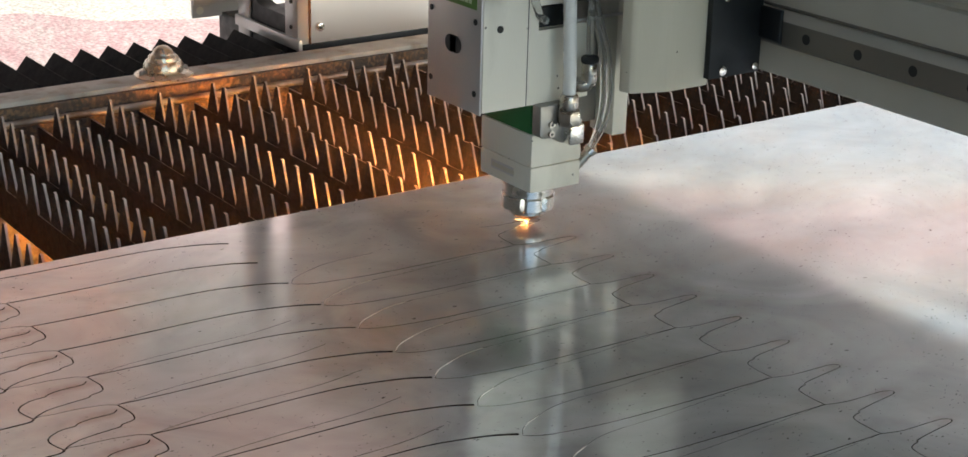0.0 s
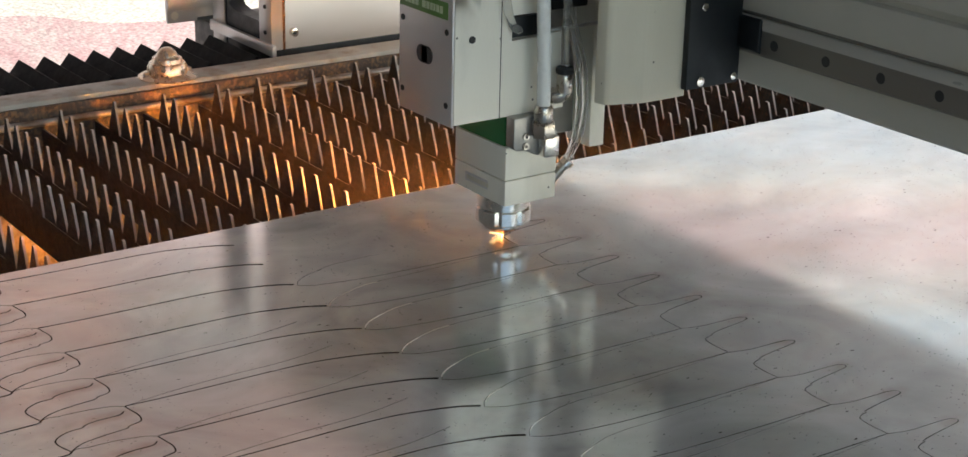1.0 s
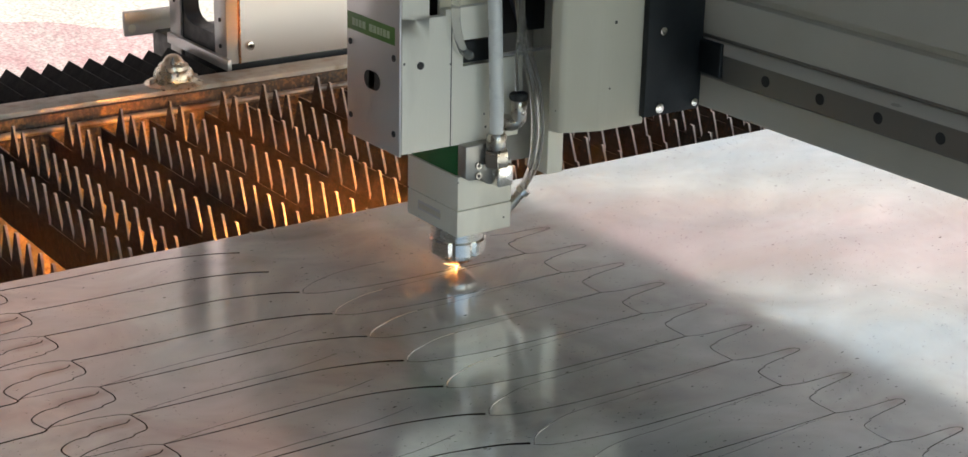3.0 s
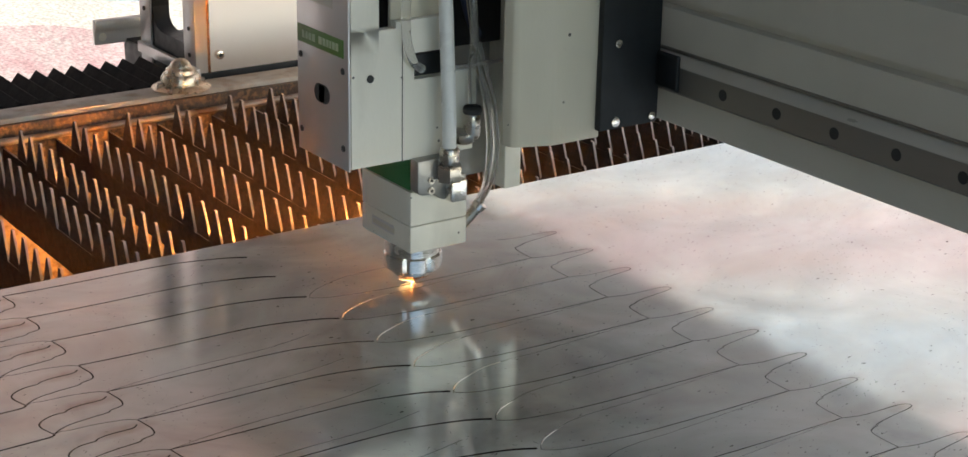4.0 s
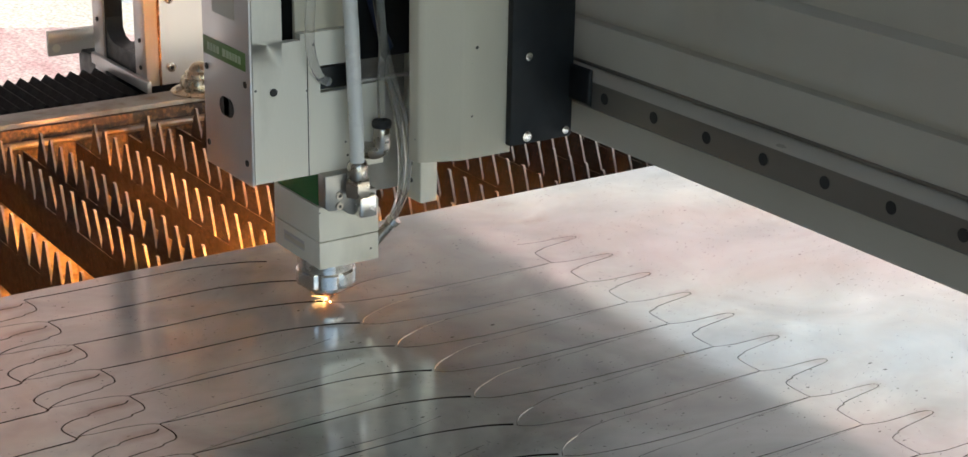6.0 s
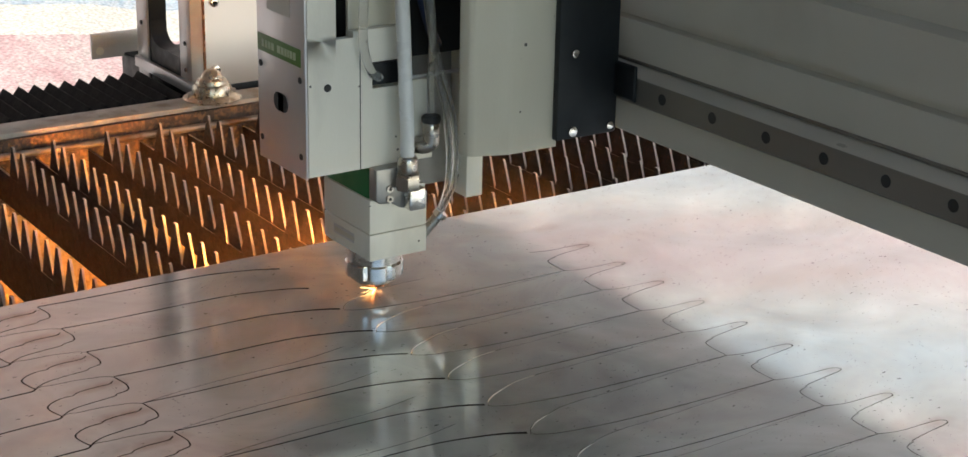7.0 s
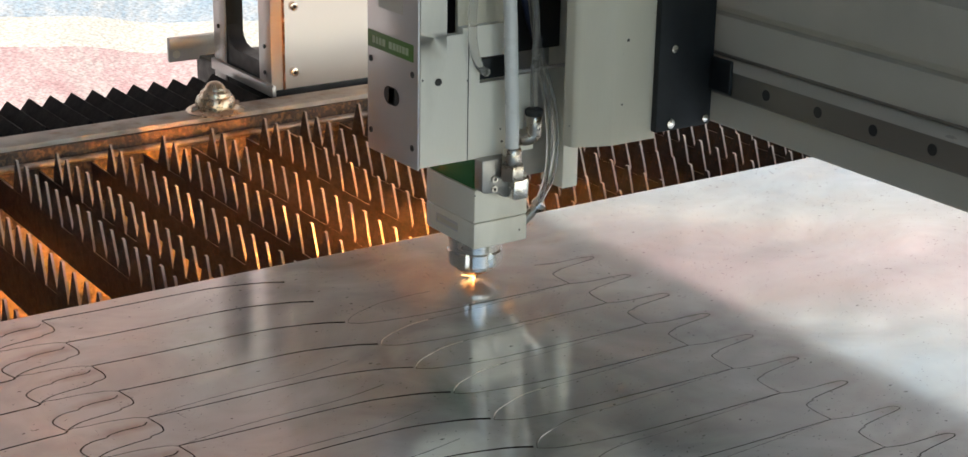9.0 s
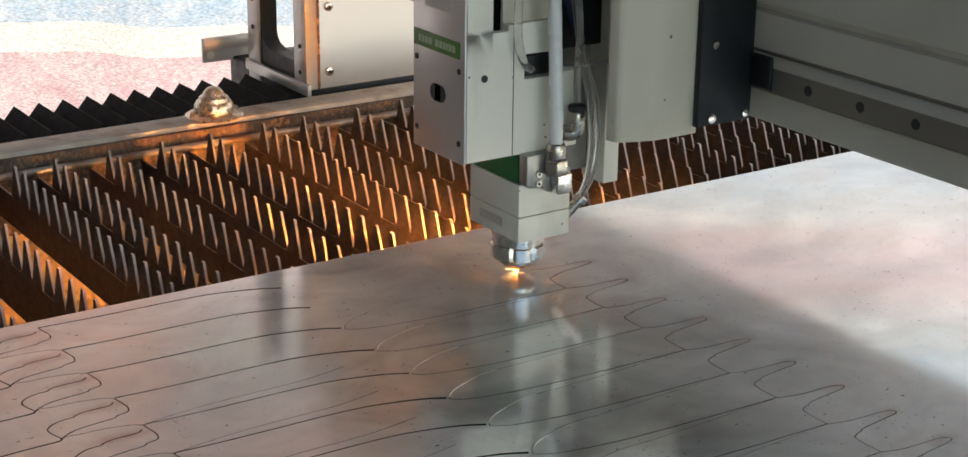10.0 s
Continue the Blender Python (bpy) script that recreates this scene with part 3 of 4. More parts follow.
LEFT_INNER = [(0.4230, 0.0175), (0.4190, 0.0140), (0.4113, 0.0136), (0.4013, 0.0135), (0.3926, 0.0117), (0.3891, 0.0088), (0.3866, 0.0087), (0.3803, 0.0085), (0.3724, 0.0055),
              (0.3669, 0.0006), (0.3656, -0.0050), (0.3672, -0.0125), (0.3697, -0.0200)]
FAR_LEFT = [(0.3697, -0.0202), (0.3662, -0.0228), (0.354, -0.0231), (0.3351, -0.0236), (0.31, -0.025), (0.26, -0.027)]


def cut_lines():
    for k in range(0, 13):
        y = 1.2605 - ROW * k
        found = [(UPPER_LEFT, 1.75 if k < 4 else 1.35), (LEFT_SQUIGGLE, 1.15), (LEFT_INNER, 1.2), (FAR_LEFT, 1.8)]
        if k:
            found.append((LEFT_TOP, 0.8))
        if k > 2:
            found += [(HOOK[:6], 0.75 if k < 7 else 0.5), (HOOK[5:], 0.32), (LOWER_LEFT, 0.55)]
        if k > 1:
            found += [(LOWER_RIGHT, 0.85), (SQUIGGLE, 0.75)]
        if k == 2:
            found.append((HOOK[:7], 0.4))
        for shape, width in found:
            wide = (2.4 if k > 4 else 1.7) if shape is UPPER_LEFT else 1.0
            lit_cut = shape[0] == HOOK[0] and k < 7
            yield [(p.x, p.y + y) for p in spline([(a, b, 0) for a, b in shape], 4)], width * 0.00095, wide, lit_cut


def build_sheet():
    """The steel sheet, with every cut a slit through it."""
    from mathutils.geometry import delaunay_2d_cdt
    x0, x1, y0, y1, thick = -0.9, 2.6, 0.25, PLATE_EDGE, 0.0022
    verts, faces = [Vector(p) for p in ((x0, y0), (x1, y0), (x1, y1), (x0, y1))], [[0, 1, 2, 3]]
    for line, width, wide, _ in cut_lines():
        line = [Vector(p) for p in line]
        base = len(verts)
        for n, p in enumerate(line):
            d = line[min(n + 1, len(line) - 1)] - line[max(n - 1, 0)]
            taper = 1 + (wide - 1) * max(0.0, 1 - 2.2 * n / len(line))
            side = Vector((-d.y, d.x)).normalized() * width * taper / 2
            verts += [p + side, p - side]
        for n in range(len(line) - 1):
            a = base + 2 * n
            faces.append([a, a + 1, a + 3, a + 2])
    vo, _, fo, _, _, origin = delaunay_2d_cdt(verts, [], faces, 1, 1e-6)
    keep = [f for f, ids in zip(fo, origin) if ids and all(i == 0 for i in ids)]
    top = [(v.x, v.y, 0.0) for v in vo]
    count = len(top)
    bottom = [(x, y, -thick) for x, y, _ in top]
    used = {}
    for f in keep:
        for a, b in zip(f, [*f[1:], f[0]]):
            used[(a, b)] = True
    sides = [(b, a, a + count, b + count) for a, b in used if (b, a) not in used]
    data = bpy.data.meshes.new("steel_sheet")
    data.from_pydata(top + bottom, [], [tuple(f) for f in keep] + [tuple(v + count for v in reversed(f)) for f in keep] + sides)
    data.materials.append(STEEL)
    data.materials.append(SLIT_BLACK)
    data.materials.append(GLINT)
    data.materials.append(RUSTY)
    # cut walls are near black for shade, pale where glow shows, the outer rim is bright
    for n, side in enumerate(sides):
        a, b = vo[side[0]], vo[side[1]]
        rim = any(abs(a[i] - lim) < 1e-5 and abs(b[i] - lim) < 1e-5 for i, lim in ((0, x0), (0, x1), (1, y0), (1, y1)))
        k = round((1.2705 - a[1]) / ROW)
        lit_cut = k in (3, 4, 5, 6) and 0.637 < a[0] < 0.70 and -0.001 < a[1] - 1.2605 + ROW * k < 0.025
        data.polygons[2 * len(keep) + n].material_index = 0 if rim else 2 if lit_cut else 1
    for n in range(len(keep)):
        data.polygons[len(keep) + n].material_index = 3    # unseen underside, coloured dark to cut light bounced onto the slats
    data.validate()
    sheet = tagged(new("steel_sheet", data), "grey cold-rolled steel sheet with curved laser cuts, lying on the slats", "steel sheet")
    # unseen dark strips added under the cuts block the glow, except at lit hooks
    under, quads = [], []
    for line, width, wide, lit_cut in cut_lines():
        if lit_cut:
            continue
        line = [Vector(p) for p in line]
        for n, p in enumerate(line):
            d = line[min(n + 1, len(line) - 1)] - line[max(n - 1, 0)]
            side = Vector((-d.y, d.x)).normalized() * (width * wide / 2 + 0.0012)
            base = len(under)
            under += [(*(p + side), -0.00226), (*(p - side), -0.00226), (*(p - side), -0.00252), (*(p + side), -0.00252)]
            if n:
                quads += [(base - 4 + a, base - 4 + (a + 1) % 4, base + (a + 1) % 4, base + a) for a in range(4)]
    blocker = bpy.data.meshes.new("slit_blocker")
    blocker.from_pydata(under, [], quads)
    blocker.materials.append(SLIT_BLACK)
    new("slit_blocker", blocker).parent = sheet
    # bright ridge along the start of each hooked cut, added as its glint
    line = spline([(a, b, 0) for a, b in HOOK[1:4]], 5)
    own = bmesh.new()
    rings = []
    for n, p in enumerate(line):
        d = (line[min(n + 1, len(line) - 1)] - line[max(n - 1, 0)]).normalized()
        side = Vector((-d.y, d.x, 0))
        h = 0.0005 * math.sin(math.pi * (n + 0.6) / (len(line) + 0.2)) + 0.0001
        base = p - side * 0.0005
        rings.append([own.verts.new(base + side * 0.0001), own.verts.new(base + Vector((0, 0, h))), own.verts.new(base - side * 0.0002)])
    for lo, hi in zip(rings, rings[1:]):
        for n in range(3):
            own.faces.new((lo[n], lo[(n + 1) % 3], hi[(n + 1) % 3], hi[n]))
    bmesh.ops.recalc_face_normals(own, faces=own.faces[:])
    ridge = bpy.data.meshes.new("edge_glint")
    own.to_mesh(ridge)
    own.free()
    ridge.materials.append(GLINT)
    for k in range(4, 13):
        ob = new("edge_glint", ridge)
        ob.parent = sheet
        ob.location = (0, 1.2605 - ROW * k, 0.0)


# ---------------------------------------------------------------- the gantry
BEAM_X = 0.994


def build_gantry():
    g = thing("gantry", (BEAM_X, 1.2, 0.0), "grey painted machine gantry with linear guide rail across the cutting bed", "gantry")
    f, bottom = BEAM_X + 0.004, 0.1467
    body = prism([(f, bottom + 0.002), (f, 0.240), (f + 0.006, 0.242), (f + 0.006, 0.2465), (f, 0.2485), (f, 0.292),
                  (f + 0.010, 0.296), (f + 0.010, 0.334), (f, 0.338), (f, 0.46), (f + 0.247, 0.46), (f + 0.247, bottom), (f + 0.002, bottom)], "y", 0.2, 1.86)
    part("beam", body, BEAMP, g)
    part("bottom_plate", box(f + 0.02, f + 0.24, 0.2, 1.86, 0.1428, 0.1465, 0.0008), GREYP, g, "bare metal bottom plate")
    part("top_cap", box(f - 0.006, f + 0.25, 0.2, 1.86, 0.4602, 0.475, 0.002), BEAMP, g)
    r = BEAM_X - 0.0073
    rail = part("guide_rail", prism([(f - 0.0002, 0.1765), (r + 0.002, 0.1765), (r, 0.1785), (r, 0.1985), (r + 0.0055, 0.2035), (f - 0.0002, 0.2055)], "y", 0.2, 1.84), RAILSTEEL, g, "ground steel linear guide rail")
    # thin pale strip laid on the chamfer as the rail's highlight
    part("highlight_strip", prism([(f - 0.0003, 0.2057), (r + 0.0057, 0.2038), (r + 0.0001, 0.1989), (r + 0.0001, 0.1994), (r + 0.0055, 0.2043), (f - 0.0003, 0.2062)], "y", 0.22, 1.84), RAIL_HIGHLIGHT, rail, "pale strip painted as the rail's highlight")
    for k in range(-9, 13):
        y = 0.935 + 0.0588 * k
        part("bolt_hole", rod((r - 0.0002, y, 0.189), (r + 0.008, y, 0.189), 0.0045, sides=18), DARK, rail, "dark countersunk bolt hole")
    # dark strip added for the shadow line between rail and beam
    part("gap_shade", box(f - 0.0016, f - 0.0001, 0.215, 1.84, 0.2066, 0.2092, 0.0004), RAILSTEEL, g, "dark strip drawn as the shade above the rail")
    part("rail_stop", box(r - 0.004, f, 0.2, 0.215, 0.168, 0.21, 0.001), BLACKP, g)
    # far end of the gantry, on its own rail behind the bed
    end = part("end_cover", box(1.008, 1.25, 1.873, 1.877, -0.009, 0.42, 0.001), MILKY, g, "milky plastic end cover lit from behind")
    end.data.materials.append(FILM)
    for face in end.data.polygons:
        face.material_index = 0 if face.normal.y < -0.9 else 1
    # orange light on the cover's edge is put in as copper colour
    part("cover_edge", box(1.0056, 1.0078, 1.871, 1.885, -0.009, 0.42, 0.0008), COPPER, end, "edge of the cover, copper-coloured for its orange glow")
    near = part("side_plate", box(0.989, 1.0053, 1.873, 1.906, -0.009, 0.42, 0.001), GREYP, g)
    for y, z in ((1.889, 0.012), (1.889, 0.045)):
        part("screw", rod((0.9894, y, z), (0.9875, y, z), 0.0028, sides=10), DARK, near)
    far = part("upright", box(0.989, 0.992, 2.003, 2.036, -0.03, 0.42, 0.001), GREYP, g)
    # shade on the upright's near face is put in as a black block
    part("dark_face", box(0.9922, 1.016, 2.003, 2.034, -0.03, 0.42, 0.001), BLACKP, far, "black block for the upright's shaded near face")
    for y, z in ((2.020, 0.082), (2.020, 0.045)):
        part("screw", rod((0.9894, y, z), (0.9875, y, z), 0.003, sides=10), DARK, far)
    part("sill", prism([(1.907, -0.06), (2.0025, -0.06), (2.0025, 0.05), (1.998, 0.034), (1.990, 0.026), (1.975, 0.022), (1.907, 0.022)], "x", 0.992, 1.014), BLACKP, g)
    part("carriage_base", box(0.992, 1.25, 1.88, 2.10, -0.06, -0.0095, 0.002), BLACKP, g)
    part("edge_strip", box(0.984, 0.990, 1.862, 2.036, -0.014, 0.000, 0.001), GREYP, g)
    bar = prism([(0.0, 0.019), (0.004, 0.019), (0.004, -0.010), (0.0, -0.014)], "x", 0.948, 1.03)
    bmesh.ops.translate(bar, verts=bar.verts[:], vec=(0, 2.09, 0))
    stop = part("stop_bar", bar, GREYP, g, "grey steel angle bar")
    part("lip", box(0.948, 1.03, 2.0855, 2.0895, 0.004, 0.019, 0.001), GREYP, stop)
    # white disc paints the brightness seen through the bar's hole
    part("hole", rod((0.959, 2.0892, -0.004), (0.959, 2.0952, -0.004), 0.0055, sides=16), WHITEP, stop, "white disc drawn as light through a round hole")
    for z in (0.013, 0.096):
        b = part("bolt", rod((1.019, 1.873, z), (1.019, 1.866, z), 0.0055, sides=18, bevel=0.0008), CHROME, g)
        part("socket", rod((1.019, 1.8665, z), (1.019, 1.8655, z), 0.0027, sides=6), DARK, b)
    return g


def build_bellows():
    """Folded cover in rigid folds, which close up as the gantry comes nearer."""
    b = thing("bellows_cover", (0.578, 1.94, -0.03), "black folded bellows cover over the machine's linear rail", "bellows")
    made = []
    shape = None
    for k in range(13):
        if shape is None:
            w = 0.0165
            bm = prism([(-w, -0.052), (-w, -0.031), (-0.0006, -0.0118), (0.0006, -0.0118), (w, -0.031), (w, -0.052)], "y", 1.868, 2.0)
            shape = bpy.data.meshes.new("fold")
            bmesh.ops.translate(bm, verts=bm.verts[:], vec=(0, -1.94, 0.03))
            bm.to_mesh(shape)
            bm.free()
            shape.materials.append(BLACKC)
        ob = new("fold", shape)
        ob.parent = b
        made.append(ob)
    return made


# ---------------------------------------------------------------- the cutting head
NX, NY = 0.8345, 1.1865


def hexagon(x, y, z0, z1, r):
    return turned([(r * 0.93, z0), (r, z0 + 0.001), (r, z1 - 0.001), (r * 0.93, z1)], x, y, 6)


def plate_with_openings(x0, x1, z0, z1, y0, y1, holes):
    """An upright plate facing y, with rectangular openings through it."""
    xs = sorted({x0, x1, *[v for h in holes for v in h[:2]]})
    zs = sorted({z0, z1, *[v for h in holes for v in h[2:]]})
    own = bmesh.new()
    for a, b in zip(xs, xs[1:]):
        for c, d in zip(zs, zs[1:]):
            if not any(h[0] <= a and b <= h[1] and h[2] <= c and d <= h[3] for h in holes):
                join(own, box(a, b, y0, y1, c, d))
    bmesh.ops.remove_doubles(own, verts=own.verts[:], dist=1e-6)
    seen = {}
    for f in own.faces:
        seen.setdefault(tuple(round(v, 6) for v in f.calc_center_median()), []).append(f)
    bmesh.ops.delete(own, geom=[f for some in seen.values() if len(some) > 1 for f in some], context="FACES_ONLY")
    return own


def build_head():
    h = thing("laser_cutter", (NX, NY, 0.0), "white and silver laser cutting head with hoses on the gantry", "cutting machine")
    # upper housing
    front = part("front_plate", plate_with_openings(0.7535, 0.8663, 0.1235, 0.46, 1.1475, 1.155, [(0.7783, 0.7935, 0.231, 0.46), (0.8105, 0.840, 0.188, 0.2095), (0.7935, 0.8663, 0.236, 0.46), (0.845, 0.8663, 0.190, 0.236)]), WHITEP, h)
    part("seam", box(0.7991, 0.7997, 1.1471, 1.1476, 0.1236, 0.2305), DARK, front, "fine joint line")
    part("screw", rod((0.7703, 1.1478, 0.194), (0.7703, 1.1466, 0.194), 0.0031, sides=14), DARK, front)
    part("inner_panel", box(0.7935, 0.842, 1.1555, 1.160, 0.18, 0.46, 0.001), COVERP, front, "dull beige inner panel")
    part("inner_back", box(0.7535, 0.8663, 1.195, 1.2, 0.1235, 0.46), DARK, front)
    plug = part("connector", box(0.8115, 0.8395, 1.149, 1.1553, 0.190, 0.2075, 0.001), BLACKP, front, "black electric connector")
    part("pin_row", box(0.8125, 0.8395, 1.1478, 1.1491, 0.199, 0.2015, 0.0004), GREYP, plug)
    part("terminal", box(0.814, 0.822, 1.1465, 1.1491, 0.1935, 0.1975, 0.0006), COPPER, plug, "copper terminal")
    side = part("side_plate", box(0.7513, 0.7533, 1.1480, 1.228, 0.1215, 0.46, 0.0006), GREYP, h, "silver grey side plate")
    label = part("label_strip", box(0.7509, 0.7513, 1.1545, 1.2265, 0.2107, 0.2250, 0.0001), LABEL, side, "green label strip")
    y = 1.2185
    for w in (0.004, 0.0035, 0.0042, 0.0045, 0.0, 0.005, 0.0042, 0.0035, 0.0025, 0.0042, 0.004):
        if w:
            part("print_bar", box(0.7506, 0.7509, y - w, y, 0.2148, 0.2208), PALE, side)
        y -= (w or 0.003) + 0.0014
    part("grey_patch", box(0.7509, 0.7513, 1.171, 1.209, 0.2465, 0.285), BEAMP, side, "grey patch")
    for sy, sz in ((1.222, 0.2005), (1.156, 0.2005), (1.222, 0.139), (1.156, 0.139)):
        part("screw", rod((0.7514, sy, sz), (0.7507, sy, sz), 0.0027, sides=12), DARK, side)
    slot = bmesh.new()
    for yy in (1.184, 1.193):
        rod((0.7514, yy, 0.1755), (0.7508, yy, 0.1755), 0.0075, sides=20, bm=slot)
    box(0.7508, 0.7514, 1.184, 1.193, 0.168, 0.183, bm=slot)
    part("slot", slot, DARK, side, "dark oval slot")
    part("housing", box(0.7536, 0.866, 1.2005, 1.228, 0.1215, 0.46, 0.001), BEAMP, h)
    # lens housing
    low = part("lens_housing", box(0.8085, 0.863, 1.149, 1.2255, 0.042, 0.0648, 0.0012), WHITEP, h)
    part("name_plate", box(0.8081, 0.8085, 1.1745, 1.208, 0.0508, 0.0588), GREYP, low, "small grey name plate")
    y = 1.206
    for w in (0.0030, 0.0034, 0.0030, 0.0034, 0.0036, 0.0036, 0.0026, 0.0032):
        part("print_bar", box(0.8078, 0.8081, y - w, y, 0.0525, 0.0565), COVERP, low)
        y -= w + 0.001
    part("upper_housing", box(0.8085, 0.863, 1.149, 1.2255, 0.0654, 0.0948, 0.0012), WHITEP, h)
    part("green_section", box(0.8095, 0.852, 1.153, 1.222, 0.0950, 0.1232, 0.001), GREEN, h, "green coated section")
    part("neck", turned([(0.0232, 0.0418), (0.0232, 0.0335), (0.0224, 0.0328), (0.0224, 0.0288)], NX, NY, 40), CHROME, h, "satin steel neck")
    ring = bmesh.new()
    sides = 48
    profile = [(0.0228, 0.0287), (0.0243, 0.0276), (0.0243, 0.0164), (0.0222, 0.0150)]
    rows = []
    for rr, z in profile:
        rows.append([])
        for k in range(sides):
            a = 2 * math.pi * k / sides
            cut = 0.0024 if k % 6 == 0 and z < 0.028 else 0.0
            rows[-1].append(ring.verts.new((NX + (rr - cut) * math.cos(a), NY + (rr - cut) * math.sin(a), z)))
    for lo, hi in zip(rows, rows[1:]):
        for k in range(sides):
            ring.faces.new((lo[k], lo[(k + 1) % sides], hi[(k + 1) % sides], hi[k]))
    ring.faces.new(rows[0])
    ring.faces.new(rows[-1])
    bmesh.ops.recalc_face_normals(ring, faces=ring.faces[:])
    part("lock_ring", ring, CHROME, h, "notched chrome lock ring")
    part("ceramic_seat", turned([(0.0180, 0.0149), (0.0178, 0.0112), (0.0160, 0.0100)], NX, NY, 32), CHROME, h)
    part("nozzle", turned([(0.0156, 0.0099), (0.0140, 0.0080), (0.0050, 0.0034), (0.0024, 0.0026), (0.0018, 0.0014)], NX, NY, 28), COPPER, h, "copper nozzle")
    # gas fitting on the front of the housing
    br = part("gas_block", prism([(0.8075, 0.124), (0.8075, 0.098), (0.811, 0.095), (0.824, 0.094), (0.829, 0.0895), (0.836, 0.0875), (0.8535, 0.0885), (0.8535, 0.107), (0.846, 0.1075), (0.846, 0.124)], "y", 1.1365, 1.1487, 0.0012), BRUSHED, h, "brushed metal gas block")
    for z in (0.107, 0.0985):
        part("screw", rod((0.8193, 1.1367, z), (0.8193, 1.1345, z), 0.0029, sides=14), NICKEL, br)
        part("screw_socket", rod((0.8193, 1.1346, z), (0.8193, 1.1341, z), 0.0014, sides=6), DARK, br)
    part("lower_cube", box(0.8325, 0.8475, 1.1255, 1.1363, 0.0885, 0.1065, 0.0015), CHROME, br)
    part("hex_nut", hexagon(0.8325, 1.1295, 0.1065, 0.1205, 0.0105), NICKEL, br)
    part("collar", turned([(0.0078, 0.1206), (0.0082, 0.1215), (0.0082, 0.1325), (0.0068, 0.1345)], 0.8322, 1.1295), NICKEL, br)
    pipe = part("gas_hose", tube([(0.8320, 1.1295, 0.133), (0.8315, 1.1295, 0.16), (0.8295, 1.1300, 0.21), (0.8275, 1.1310, 0.26), (0.823, 1.133, 0.33), (0.820, 1.135, 0.46)], 0.0058), HOSE, h, "stiff white gas hose")
    el = part("elbow_fitting", turned([(0.0062, 0.1455), (0.0066, 0.147), (0.0066, 0.1555), (0.0058, 0.157)], 0.8575, 1.135), NICKEL, h, "nickel elbow fitting")
    part("release_ring", turned([(0.0072, 0.1572), (0.0078, 0.1585), (0.0078, 0.1615), (0.0066, 0.163)], 0.8575, 1.135), DARK, el)
    part("bend", tube([(0.8575, 1.135, 0.147), (0.8572, 1.136, 0.1405), (0.853, 1.139, 0.1375), (0.846, 1.146, 0.1375)], 0.0070), NICKEL, el)
    part("air_hose", tube([(0.8575, 1.135, 0.160), (0.858, 1.137, 0.19), (0.861, 1.140, 0.235), (0.860, 1.150, 0.30), (0.855, 1.16, 0.46)], 0.0032), CLEAR, el, "clear plastic hose")
    for dx, dy in ((-0.004, 0.0), (0.0005, -0.003)):
        part("cooling_hose", tube([(0.8810 + dx * 0.2, 1.160, 0.066), (0.8865 + dx * 0.6, 1.152 + dy, 0.0918), (0.8858 + dx, 1.145 + dy, 0.1185), (0.8811 + dx, 1.140 + dy, 0.1419), (0.8760 + dx, 1.138 + dy, 0.167),
                                   (0.8700 + dx, 1.142, 0.1978), (0.8670 + dx * 0.6, 1.148, 0.2274), (0.862 + dx, 1.152, 0.30), (0.860 + dx, 1.16, 0.46)], 0.0027), CLEAR, h, "clear plastic cooling hose")
    fit = part("hose_nipple", rod((0.8828, 1.160, 0.0676), (0.8625, 1.172, 0.0390), 0.0045, sides=16), NICKEL, h, "nickel hose nipple")
    part("nipple_ring", rod((0.8842, 1.1592, 0.0695), (0.8815, 1.1608, 0.0657), 0.0062, sides=18), CHROME, fit)
    part("signal_hose", tube([(0.8165, 1.146, 0.1965), (0.806, 1.141, 0.204), (0.7985, 1.139, 0.222), (0.7985, 1.141, 0.245), (0.803, 1.146, 0.28), (0.806, 1.15, 0.46)], 0.0036), CLEAR, h, "clear curved hose")
    # back panel, post and cover on the carriage
    part("bracket_bar", box(0.843, 0.905, 1.150, 1.153, 0.1905, 0.193, 0.0005), GREYP, h)
    part("blue_cable", tube([(0.868, 1.172, 0.46), (0.866, 1.168, 0.28), (0.872, 1.166, 0.235), (0.885, 1.17, 0.21)], 0.004), BLUEC, h, "dark blue cable")
    part("back_panel", box(0.8668, 0.9153, 1.195, 1.203, 0.082, 0.46, 0.001), BRUSHED, h)
    part("dark_slide", box(0.845, 0.9153, 1.180, 1.1948, 0.20, 0.46, 0.001), BLACKP, h)
    post = part("lower_post", box(0.9155, 0.932, 1.170, 1.203, 0.073, 0.30, 0.001), WHITEP, h)
    for z in (0.090, 0.105):
        part("screw", rod((0.9158, 1.184, z), (0.9149, 1.184, z), 0.0022, sides=10), DARK, post)
    part("cover", prism([(0.9335, 1.0684), (0.893, 1.0684), (0.888, 1.0688), (0.8605, 1.0785), (0.857, 1.081), (0.8548, 1.0905), (0.8560, 1.0925), (0.9335, 1.150)], "z", 0.1425, 0.46, 0.0012), COVERP, h, "beige folded sheet metal cover")
    plate = part("carriage_plate", prism([(0.9285, 0.1495), (0.985, 0.1495), (0.987, 0.1515), (0.987, 0.46), (0.9285, 0.46)], "y", 1.0615, 1.0682, 0.0006), BLACKP, h, "black anodised carriage plate")
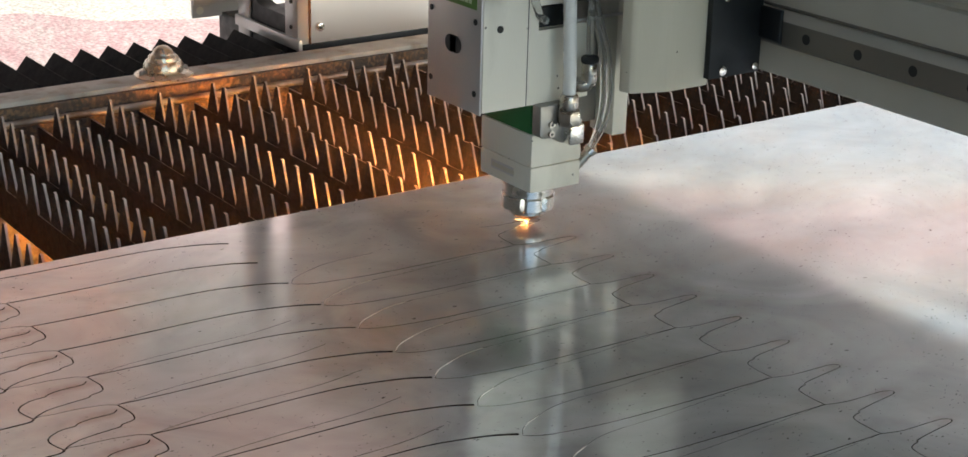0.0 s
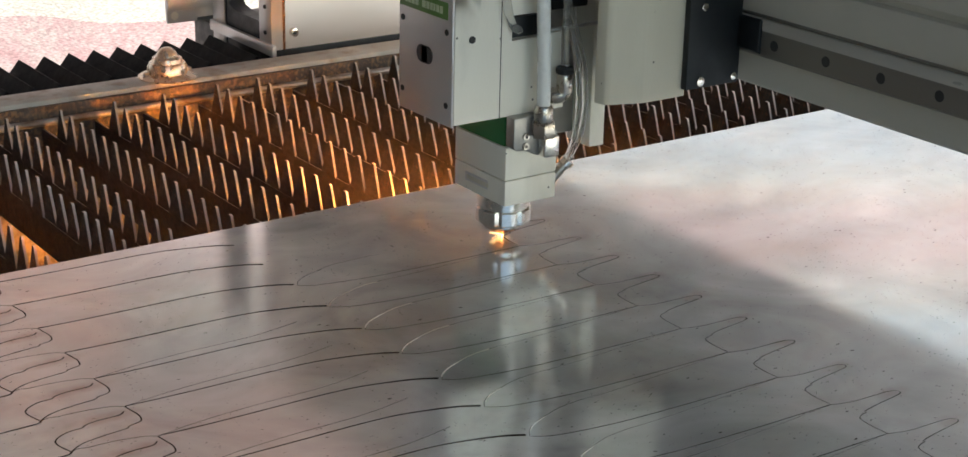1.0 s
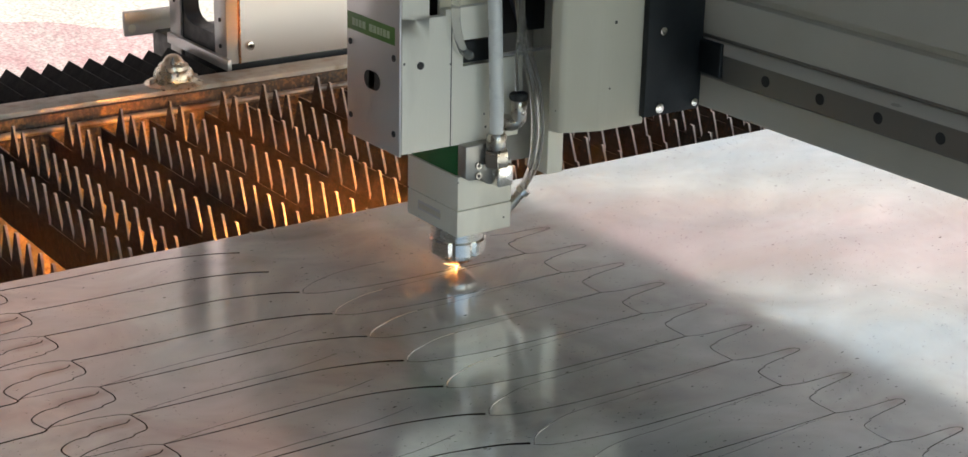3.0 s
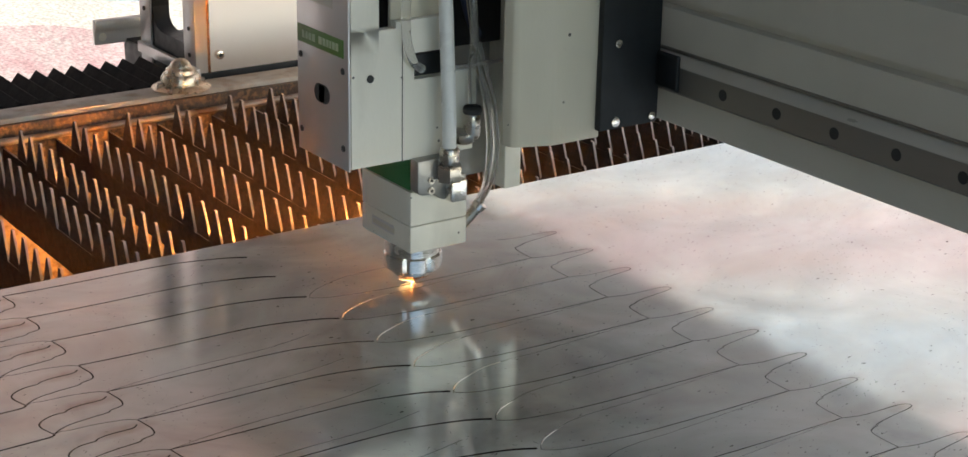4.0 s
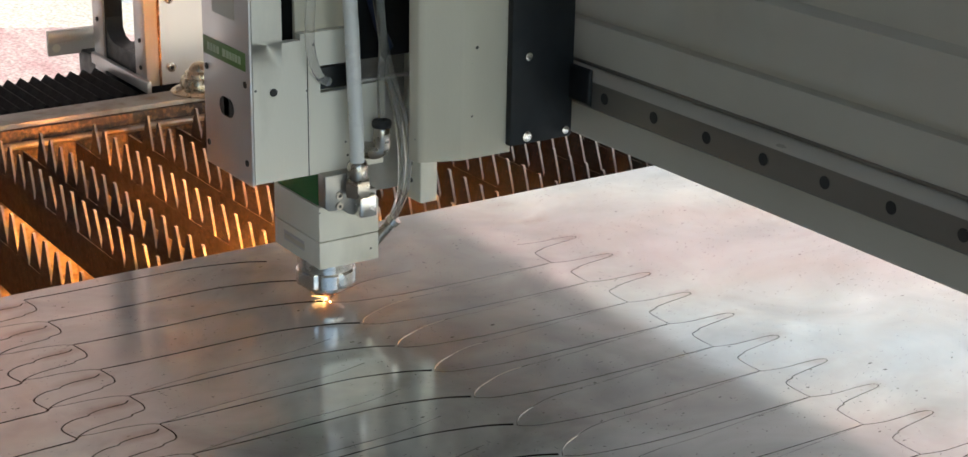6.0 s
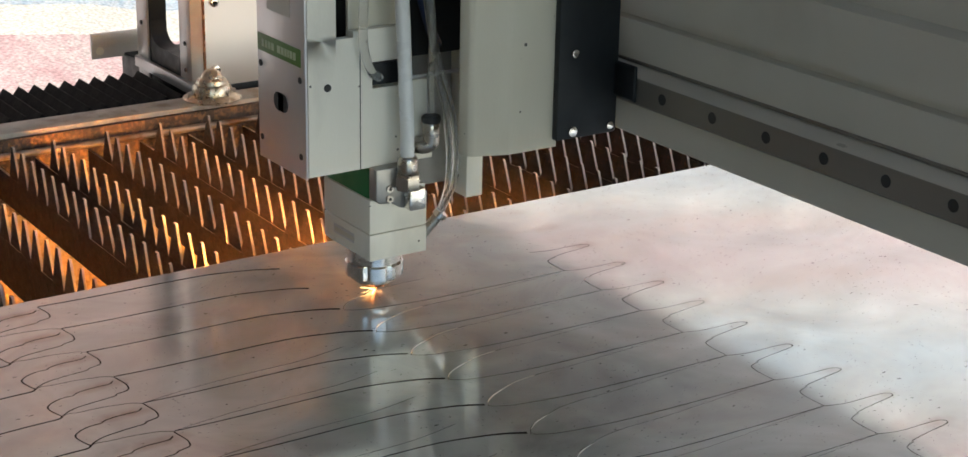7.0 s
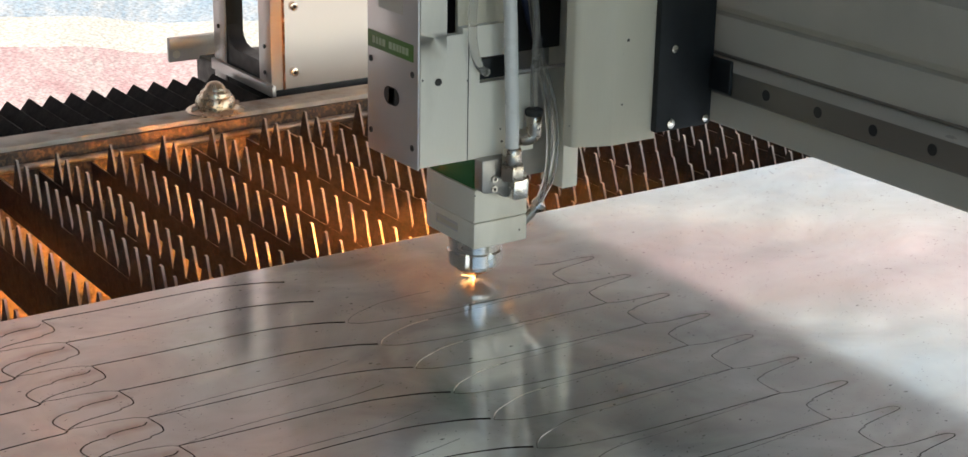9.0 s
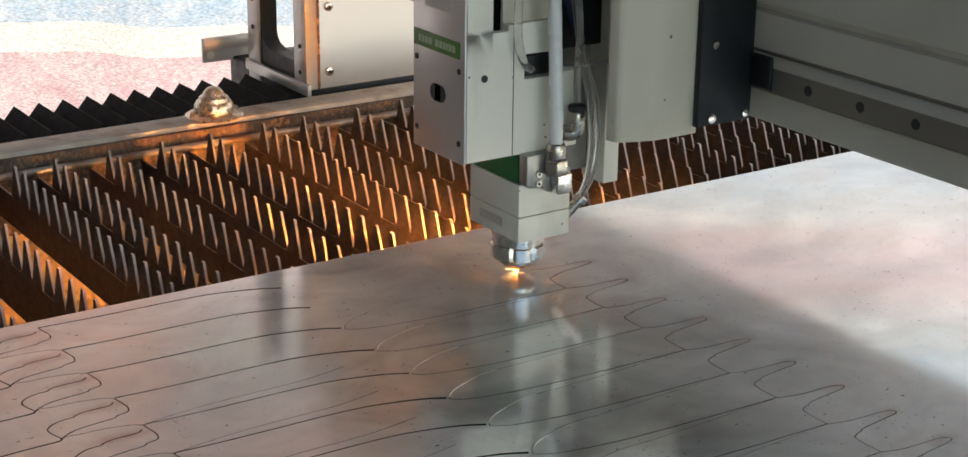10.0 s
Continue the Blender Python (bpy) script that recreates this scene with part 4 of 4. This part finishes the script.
    for x, z, r in ((0.9433, 0.1555, 0.0042), (0.9803, 0.1555, 0.0034), (0.9433, 0.219, 0.0034)):
        part("bolt", rod((x, 1.0616, z), (x, 1.0595, z), r, sides=16, bevel=0.0006), CHROME, plate)
    part("bearing_block", prism([(0.9828, 0.1815), (0.9865, 0.1785), (0.9865, 0.2085), (0.9845, 0.2085), (0.9828, 0.2065)], "y", 1.036, 1.0612, 0.0008), BLACKP, h, "black bearing block on the rail")
    part("rail_block", box(0.9715, 0.9860, 1.0685, 1.13, 0.158, 0.22, 0.002), BLACKP, h)
    return h


def build_jet():
    j = thing("cutting_spark", (NX, NY, 0.0), "orange spray of sparks at the cutting point and below the sheet", "sparks")
    part("spray", rod((NX - 0.004, NY, -0.010), (NX - 0.030, NY + 0.03, -0.19), 0.0008, 0.0024, 10), JET, j)
    part("slag_spray", rod((NX - 0.024, NY + 0.04, -0.28), (NX - 0.040, NY + 0.05, -0.40), 0.010, 0.032, 12), SLAG, j, "orange slag spray falling below the sheet")
    for dx, dy, dz in ((0.30, 0.03, -0.060), (0.12, 0.085, -0.04)):
        part("spark_trail", rod((NX + 0.004, NY, -0.004), (NX + dx, NY + dy, dz), 0.0004, 0.0007, 6), TRAIL, j, "trail of sparks under the sheet")
    part("spot", turned([(0.0006, 0.0002), (0.0012, 0.0005), (0.0007, 0.0011)], NX, NY, 10), SPARK, j, "white-hot cutting point")
    for dx, dy, dz, r in ((-0.013, 0.0010, 0.0035, 0.00042), (-0.010, -0.013, 0.001, 0.00036), (-0.019, -0.010, 0.003, 0.00014), (0.008, -0.003, 0.002, 0.00014)):
        part("streak", rod((NX, NY, 0.001), (NX + dx, NY + dy, 0.001 + dz), r, r * 0.3, 6), SPARK, j, "thin glowing spark")
    return j


FLIGHTS = [(9.5, (0.806, 1.360, 0.012), (0.832, 1.310, 0.012)), (9.5, (0.760, 1.330, 0.006), (0.795, 1.332, 0.008)), (9.5, (0.797, 1.311, 0.006), (0.811, 1.310, 0.007)),
           (0.5, (0.668, 1.330, -0.001), (0.680, 1.310, -0.002))]


def build_flying_sparks():
    """Drops of hot metal that leap once out of the slag tray and fall back."""
    made = []
    for t, a, b in FLIGHTS:
        a, b = Vector(a), Vector(b)
        mid = (a + b) / 2
        bm = rod(a - mid, b - mid, 0.0007, 0.0004, 8)
        ob = single("flying_spark", bm, FLASH, "glowing orange drop of metal thrown up from the cut", "spark", "flying sparks")
        made.append((ob, t, mid))
    return made


# ---------------------------------------------------------------- what moves
DRIVE = [(0, 0.0576, -0.0145), (0.5, 0.0322, -0.0183), (1, 0.0153, -0.0274), (1.5, 0.0182, -0.051), (2, -0.0042, -0.0506), (2.5, -0.0302, -0.0519),
         (4, -0.1069, -0.051), (4.5, -0.1313, -0.0489), (5, -0.157, -0.0459), (5.2, -0.167, -0.0445), (5.5, -0.183, -0.040), (5.8, -0.1965, -0.0325),
         (6.0, -0.196, -0.027), (6.3, -0.1862, -0.0208), (6.5, -0.1764, -0.0175), (7, -0.1531, -0.011), (7.5, -0.1275, -0.0067),
         (8, -0.1023, -0.0054), (8.5, -0.076, -0.0032), (9, -0.0507, -0.0019), (9.5, -0.0249, -0.0003), (10, 0.0, 0.0)]


def motions():
    walk(gantry, [(t, pose(BEAM_X + dx, 1.2, 0)) for t, dx, dy in DRIVE])
    for ob in (head, jet):
        walk(ob, [(t, pose(NX + dx, NY + dy, 0)) for t, dx, dy in DRIVE])
    for ob, t, at in flying:
        low = pose(at.x, at.y, -0.76)
        walk(ob, [(0, low), (t - 0.12, low), (t, pose(*at)), (t + 0.12, low), (10, low)])
    count = len(folds)
    for k, fold in enumerate(folds):
        walk(fold, [(t, pose((0.404 + dx) * (k + 0.5) / count, 0, 0)) for t, dx, dy in DRIVE])


build_shell()
build_tarp()
build_bed()
build_ball_transfer()
gantry = build_gantry()
folds = build_bellows()
head = build_head()
jet = build_jet()
flying = build_flying_sparks()
build_sheet()
build_slats()
motions()
